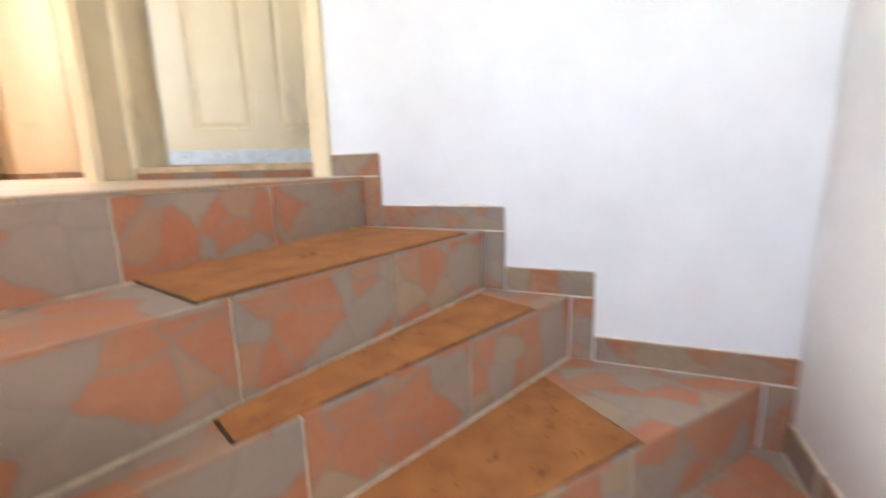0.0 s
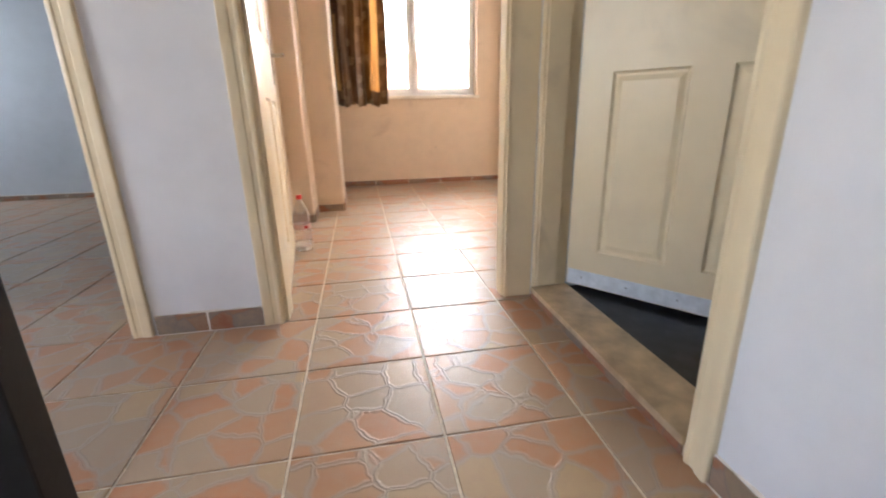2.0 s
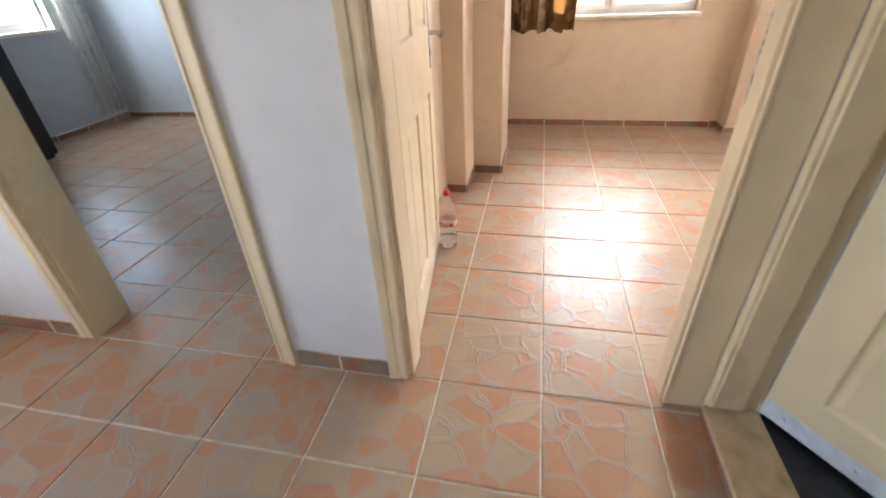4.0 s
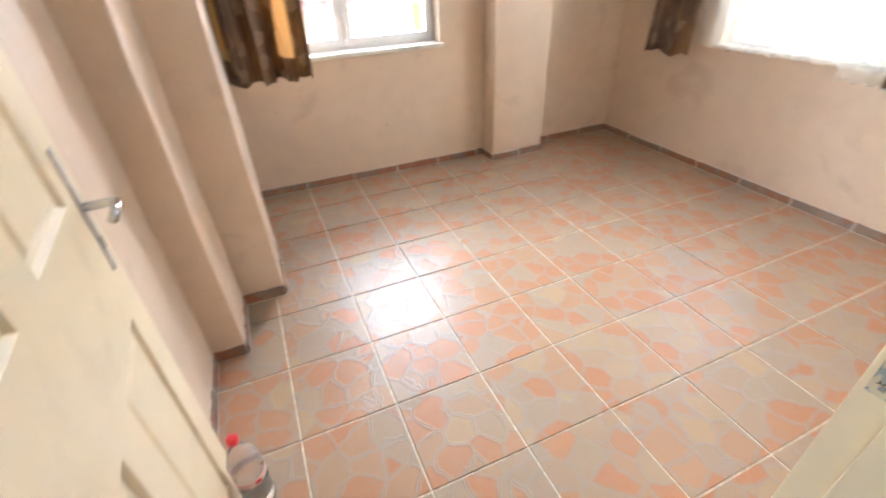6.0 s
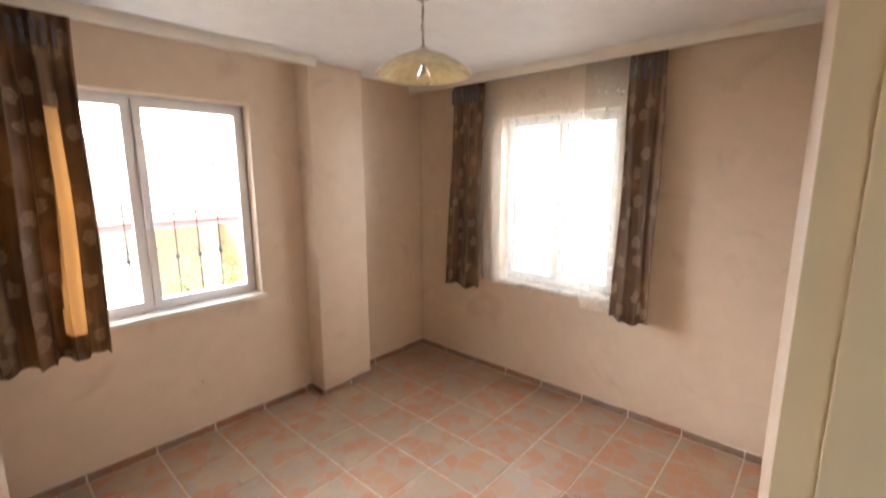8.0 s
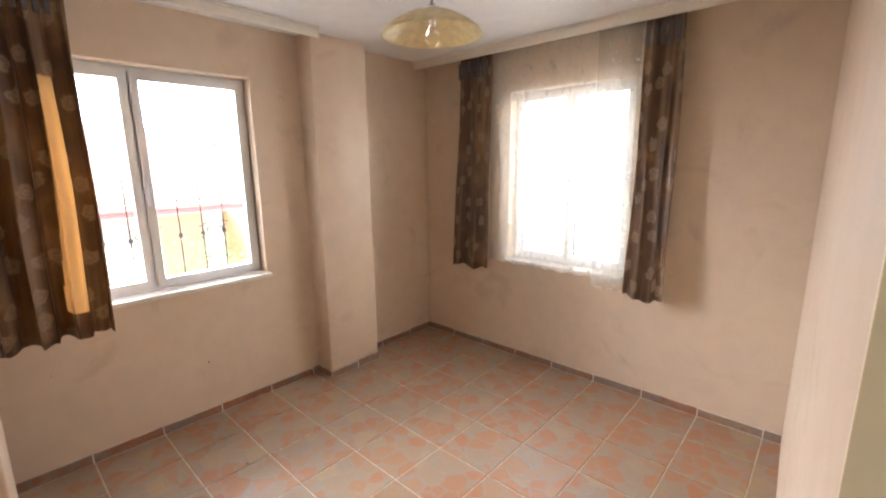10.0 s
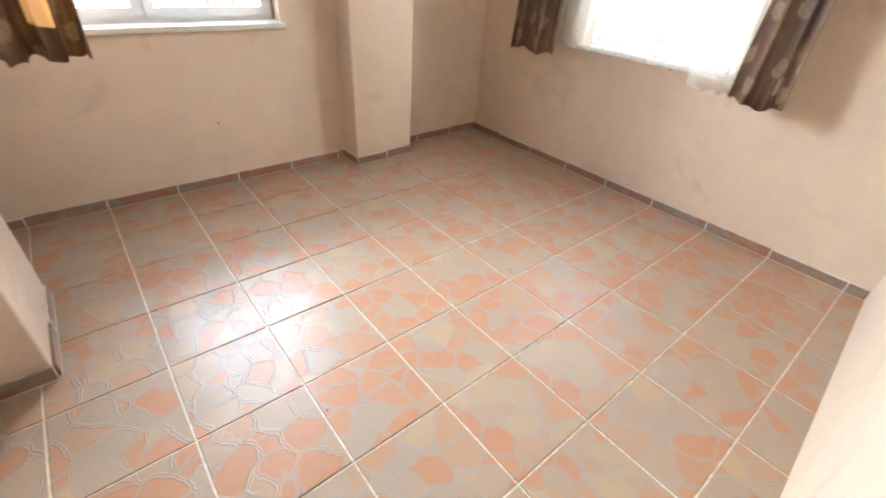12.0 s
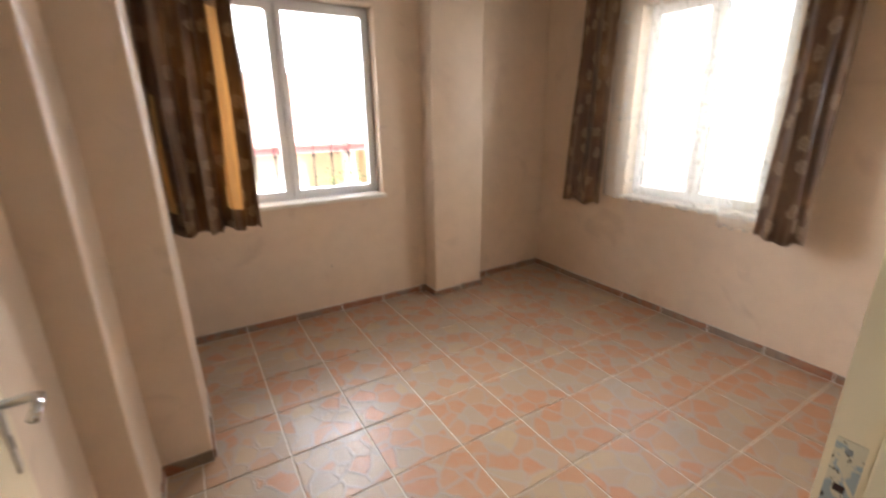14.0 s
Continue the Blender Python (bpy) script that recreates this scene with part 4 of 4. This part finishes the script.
# ---- outside ----
tagged(part("ground", box(-400, 400, 3.6, 600, -3.1, -3.0), M_GROUND), kind="structure")
tagged(part("ground_east", box(3.3, 400, -300, 3.59, -3.1, -3.001), M_GROUND), kind="structure")
nb = tagged(thing("neighbour_house"), "low yellow neighbouring house with pink fascia and clay roof", "house")
part("house_wall", box(-6.0, 2.05, 9.4, 15.0, -3.0, 0.73), M_YELLOW, nb)
part("house_wall", box(4.4, 12.0, 10.2, 15.0, -3.0, 0.73), M_YELLOW, nb)
part("house_pillar", box(2.9, 3.15, 9.4, 9.65, -3.0, 0.73), M_SILL, nb)
part("back_wall", box(2.05, 4.4, 12.6, 12.8, -3.0, 0.73), M_YELLOW, nb)
part("fascia", box(-6.5, 12.5, 8.97, 9.02, 0.70, 0.87, 0.005), M_PINK, nb)
part("gutter", tube([(-6.5, 8.92, 0.86), (12.5, 8.92, 0.86)], 0.045, 8), M_PINK, nb)
bm = bmesh.new()
for i in range(22):
    f = i / 22
    y0_, y1_ = 9.0 + f * 4.6, 9.0 + (i + 1) / 22 * 4.6
    z0_ = 0.88 + f * 1.7
    box_into(bm, -6.5, 12.5, y0_, y1_ + 0.06, z0_, z0_ + 0.05)
part("roof", bm, M_ROOF, nb)
hs = tagged(thing("neighbour_house"), "pale neighbouring house beyond the east window", "house")
part("house_wall", box(11.0, 17.0, -6.0, 7.0, -3.0, 2.2), M_SILL, hs)
part("roof", prism([(10.6, -6.4), (17.4, -6.4), (17.4, 7.4), (10.6, 7.4)], 2.201, 3.2, 1.2, 0.9), M_ROOF, hs)


def tree(m, height, spread, seed, label):
    rnd = random.Random(seed)
    ob = tagged(thing("tree", m), label, "tree")
    bm = bmesh.new()
    tips = []
    trunk = [(0, 0, 0), (0.05, 0.03, height * 0.3), (-0.04, 0.05, height * 0.55), (0.02, 0.0, height * 0.8)]
    tube(trunk, 0.07, 8, bm)
    for i in range(9):
        a = rnd.uniform(0, 6.28)
        z = height * rnd.uniform(0.35, 0.8)
        r = spread * rnd.uniform(0.5, 1.0)
        e = (math.cos(a) * r, math.sin(a) * r, z + height * rnd.uniform(0.08, 0.28))
        tube([(0, 0, z), (e[0] * 0.5, e[1] * 0.5, z + (e[2] - z) * 0.65), e], 0.022, 6, bm)
        tips += [Vector(e), Vector((e[0] * 0.6, e[1] * 0.6, z + (e[2] - z) * 0.7))]
    part("trunk", bm, M_BARK, ob)
    bm = bmesh.new()
    for tip in tips:
        for _ in range(110):
            p = tip + Vector((rnd.gauss(0, 0.22), rnd.gauss(0, 0.22), rnd.gauss(0, 0.18))) * spread
            d = Vector((rnd.uniform(-1, 1), rnd.uniform(-1, 1), rnd.uniform(-0.6, 0.8))).normalized()
            s = rnd.uniform(0.035, 0.075)
            e = d.orthogonal().normalized() * s * 0.4
            bm.faces.new([bm.verts.new(p), bm.verts.new(p + d * s * 0.5 + e), bm.verts.new(p + d * s), bm.verts.new(p + d * s * 0.5 - e)])
    part("crown", bm, M_LEAF, ob)
    return ob


tree(pose(2.75, 7.4, -3.0), 3.5, 1.0, 4, "small leafy green tree before the yellow house")
tree(pose(2.5, 8.2, -3.0), 2.9, 0.7, 6, "thin young tree with sparse green leaves")
tree(pose(6.4, 13.8, -3.0), 5.6, 1.5, 9, "taller leafy tree rising behind the pink eaves")

# ---- floors, skirtings (laid last) ----


def clip_rect(r, c):
    x0, x1, y0, y1 = max(r[0], c[0]), min(r[1], c[1]), max(r[2], c[2]), min(r[3], c[3])
    return (x0, x1, y0, y1) if x1 - x0 > 0.02 and y1 - y0 > 0.02 else None


TILE_MESH = {}


def floor_tiles(parent, region, cut=None):
    """Tiles on the common grid, cut at the region's sides; equal pieces share a mesh."""
    x0, x1, y0, y1 = region
    for i in range(math.floor(x0 / S), math.ceil(x1 / S)):
        for j in range(math.floor(y0 / S), math.ceil(y1 / S)):
            g = 0.0031
            r = clip_rect((i * S + g, (i + 1) * S - g, j * S + g, (j + 1) * S - g), region)
            if not r:
                continue
            w, d = round(r[1] - r[0], 3), round(r[3] - r[2], 3)
            if (w, d) not in TILE_MESH:
                bm = prism([(-w / 2, -d / 2), (w / 2, -d / 2), (w / 2, d / 2), (-w / 2, d / 2)], -0.0085, 0.0, 0.0016, 0.0012)
                me = bpy.data.meshes.new("floor_tile")
                bm.to_mesh(me)
                bm.free()
                me.materials.append(M_TILE)
                TILE_MESH[w, d] = me
            ob = new("floor_tile", TILE_MESH[w, d])
            ob.parent = parent
            ob.matrix_world = pose((r[0] + r[1]) / 2, (r[2] + r[3]) / 2, random.uniform(-0.0003, 0.0003), random.uniform(-0.05, 0.05), random.uniform(-0.05, 0.05), 0)


fl = tagged(part("floor", box(XW - 0.05, XE + 0.05, 0.0, YN + 0.05, -0.1, -0.0035), M_GROUT), "orange and grey crazy-paving ceramic tiles with cream joints, glossy", "floor", kind="structure")
floor_tiles(fl, (XW + 0.002, XE - 0.002, 0.0, YN - 0.002))
fh = tagged(part("floor_hall", box(-2.42, HX, -0.93, -0.001, -0.008, -0.0035), M_GROUT), "orange and grey crazy-paving ceramic tiles of the landing", "floor", kind="structure")
floor_tiles(fh, (-2.42, HX - 0.004, -0.667, -0.002))
for i in range(-8, 2):
    a, b_ = max(i * S + 0.0031, -2.42), min((i + 1) * S - 0.0031, HX - 0.004)
    ya, yb = (edge_y(0, max(a, OPENX)), edge_y(0, max(b_, OPENX)))
    part("floor_tile", prism([(a, ya), (b_, yb), (b_, -0.6696), (a, -0.6696)], -0.0085, 0.0, 0.0016, 0.0012), M_TILE, fh)
fw = tagged(part("floor_west_room", box(-4.5, XW - 0.163, 0.0, 3.1, -0.1, -0.0035), M_GROUT), "crazy-paving ceramic tiles in the dim room", "floor", kind="structure")
floor_tiles(fw, (-4.498, XW - 0.165, YS + 0.002, 3.098))
floor_tiles(fw, (-1.729, -0.923, 0.0, YS))


def skirt_run(parent, p, q, z0, h, out, start=0.0, step=S, wob=0.004):
    """Skirting tiles from p to q against a wall; `out` points into the room."""
    p, q, o = Vector((*p, 0)), Vector((*q, 0)), Vector((*out, 0))
    L = (q - p).length
    d = (q - p) / L
    s = -start
    while s < L:
        a, b_ = max(s, 0) + 0.002, min(s + step, L) - 0.002
        s += step
        if b_ - a < 0.012:
            continue
        hh = h + random.uniform(-wob, wob)
        t = 0.0085 + random.uniform(0, 0.0015)
        c = [p + d * a, p + d * b_, p + d * b_ + o * t, p + d * a + o * t]
        part("skirting_tile", prism(ccw([(v.x, v.y) for v in c]), z0 + 0.0005, z0 + hh, 0.0012, 0.002), M_SKIRT, parent)
        if b_ < L - 0.01:
            e = [p + d * (b_ - 0.001), p + d * (b_ + 0.005), p + d * (b_ + 0.005) + o * (t + 0.0015), p + d * (b_ - 0.001) + o * (t + 0.0015)]
            part("joint_filler", prism(ccw([(v.x, v.y) for v in e]), z0 + 0.0005, z0 + hh + random.uniform(0, 0.006)), M_FILL, parent)
    n = max(2, int(L / 0.035))
    bm = bmesh.new()
    prev = None
    for i in range(n + 1):
        c = p + d * (L * i / n)
        hh = z0 + h + random.uniform(-0.002, 0.006)
        ring = [bm.verts.new((c.x, c.y, z0 + h - 0.006)), bm.verts.new((c.x + o.x * 0.0075, c.y + o.y * 0.0075, z0 + h - 0.006)), bm.verts.new((c.x + o.x * 0.004, c.y + o.y * 0.004, hh)), bm.verts.new((c.x, c.y, hh + 0.001))]
        if prev:
            for k in range(4):
                bm.faces.new((prev[k], prev[(k + 1) % 4], ring[(k + 1) % 4], ring[k]))
        prev = ring
    part("filler_line", bm, M_FILL, parent)
    bm = bmesh.new()
    c = [p + o * 0.0086, q + o * 0.0086, q + o * 0.0115, p + o * 0.0115]
    part("floor_joint", prism(ccw([(v.x, v.y) for v in c]), z0 - 0.002, z0 + 0.0016), M_FILL, parent)


sk = tagged(thing("baseboard"), "low brown tile skirting with white filled joints and smeared top edge", "skirting", kind="structure")
SH = 0.050
skirt_run(sk, (XE, 0.25), (XE, YN), 0, SH, (-1, 0), 0.25)
skirt_run(sk, (1.832, YN), (XE - 0.01, YN), 0, SH, (0, -1), 0.16)
skirt_run(sk, (1.393, 2.820), (1.832, 2.820), 0, SH, (0, -1), 0.10)
skirt_run(sk, (1.393, 2.822), (1.393, YN), 0, SH, (-1, 0))
skirt_run(sk, (1.832, 2.822), (1.832, YN), 0, SH, (1, 0))
skirt_run(sk, (XW, YN), (1.383, YN), 0, SH, (0, -1), 0.07)
skirt_run(sk, (-0.287, 1.835), (-0.287, 2.33), 0, SH, (1, 0), 0.1)
skirt_run(sk, (-0.475, 1.83), (-0.287, 1.83), 0, SH, (0, -1))
skirt_run(sk, (-0.475, 1.50), (-0.475, 1.822), 0, SH, (1, 0))
skirt_run(sk, (XW, 1.50), (-0.475, 1.50), 0, SH, (0, -1))
skirt_run(sk, (XW, YS + 0.02), (XW, 1.49), 0, SH, (1, 0), 0.2)
skh = tagged(thing("baseboard_hall"), "brown tile skirting along the white landing and stair walls", "skirting", kind="structure")
skirt_run(skh, (-0.846, 0.0), (-0.508, 0.0), 0, 0.066, (0, -1), 0.17)
skirt_run(skh, (-2.42, 0.0), (-1.80, 0.0), 0, 0.066, (0, -1), 0.17)
RY = [-1.008, -1.382, -1.618, -2.062]
skirt_run(skh, (HX, RY[0] - 0.058), (HX, -0.898), 0, 0.066, (-1, 0), 0, wob=0.001)
for k in range(3):
    y1_ = RY[k] - 0.060
    y0_ = RY[k + 1] - 0.058
    skirt_run(skh, (HX, max(y0_, SOUTH)), (HX, y1_), TREAD[k + 1], 0.066, (-1, 0), 0.0, 2.0, wob=0.001)
    part("skirting_tile", box(HX - 0.0095, HX, RY[k] - 0.058, RY[k] + 0.0, TREAD[k + 1] + 0.001, TREAD[k] + 0.0 - 0.001, 0.001), M_SKIRT, skh)
part("skirting_tile", box(HX - 0.0095, HX, SOUTH, RY[3], TREAD[4], TREAD[3] - 0.001, 0.001), M_SKIRT, skh)
skirt_run(skh, (0.06, SOUTH), (HX - 0.01, SOUTH), TREAD[4], 0.075, (0, 1), 0.1, wob=0.001)
skirt_run(skh, (-0.47, SOUTH), (0.045, SOUTH), TREAD[5], 0.075, (0, 1), 0.1, wob=0.001)
skw = tagged(thing("baseboard_west_room"), "dark tile skirting in the dim room", "skirting", kind="structure")
skirt_run(skw, (-4.5, 3.10), (XW - 0.17, 3.10), 0, SH, (0, -1))
skirt_run(skw, (-4.5, 1.90), (-4.5, 3.09), 0, SH, (1, 0))

for x, y, z, r in ((0.62, YN, 0.36, 0.006), (2.1, YN, 0.18, 0.004), (-0.1, YN, 0.55, 0.003)):
    hook = tagged(thing("wall_nail", pose(x, y - 0.001, z, 90, 0, 0)), "small dark nail stub in the beige plaster", "nail", "nails in the wall")
    part("nail_head", lathe([(0, 0.006), (r * 0.6, 0.005), (r * 0.7, 0.0), (0, -0.001)], 8), M_RUST, hook)
rc = random.Random(7)
for x, y in ((1.30, 2.62), (1.33, 2.80), (1.60, 2.55), (0.55, 2.35), (0.2, 2.1), (0.35, 1.2), (-0.1, 0.55), (0.02, 2.0), (1.9, 2.0)):
    bm = bmesh.new()
    bmesh.ops.create_icosphere(bm, subdivisions=1, radius=rc.uniform(0.003, 0.006))
    for v in bm.verts:
        v.co *= rc.uniform(0.6, 1.3)
        v.co.z *= 0.6
    ob = part("plaster_crumb", bm, M_DEBRIS)
    ob.location = (x, y, 0.002)
    tagged(ob, "tiny dark crumb of debris on the tiles", "debris", "crumbs on the floor")
bm = bmesh.new()
bmesh.ops.create_icosphere(bm, subdivisions=2, radius=0.010)
for v in bm.verts:
    v.co = Vector((v.co.x * 1.6, v.co.y, v.co.z * 0.35)) * rc.uniform(0.85, 1.15)
ob = part("dry_scrap", bm, plain("yellow_scrap", (0.55, 0.33, 0.07), 0.8))
ob.location = (0.36, -1.035, TREAD[1] + 0.010)
tagged(ob, "small yellow scrap lying in the corner of the stair mat", "scrap")
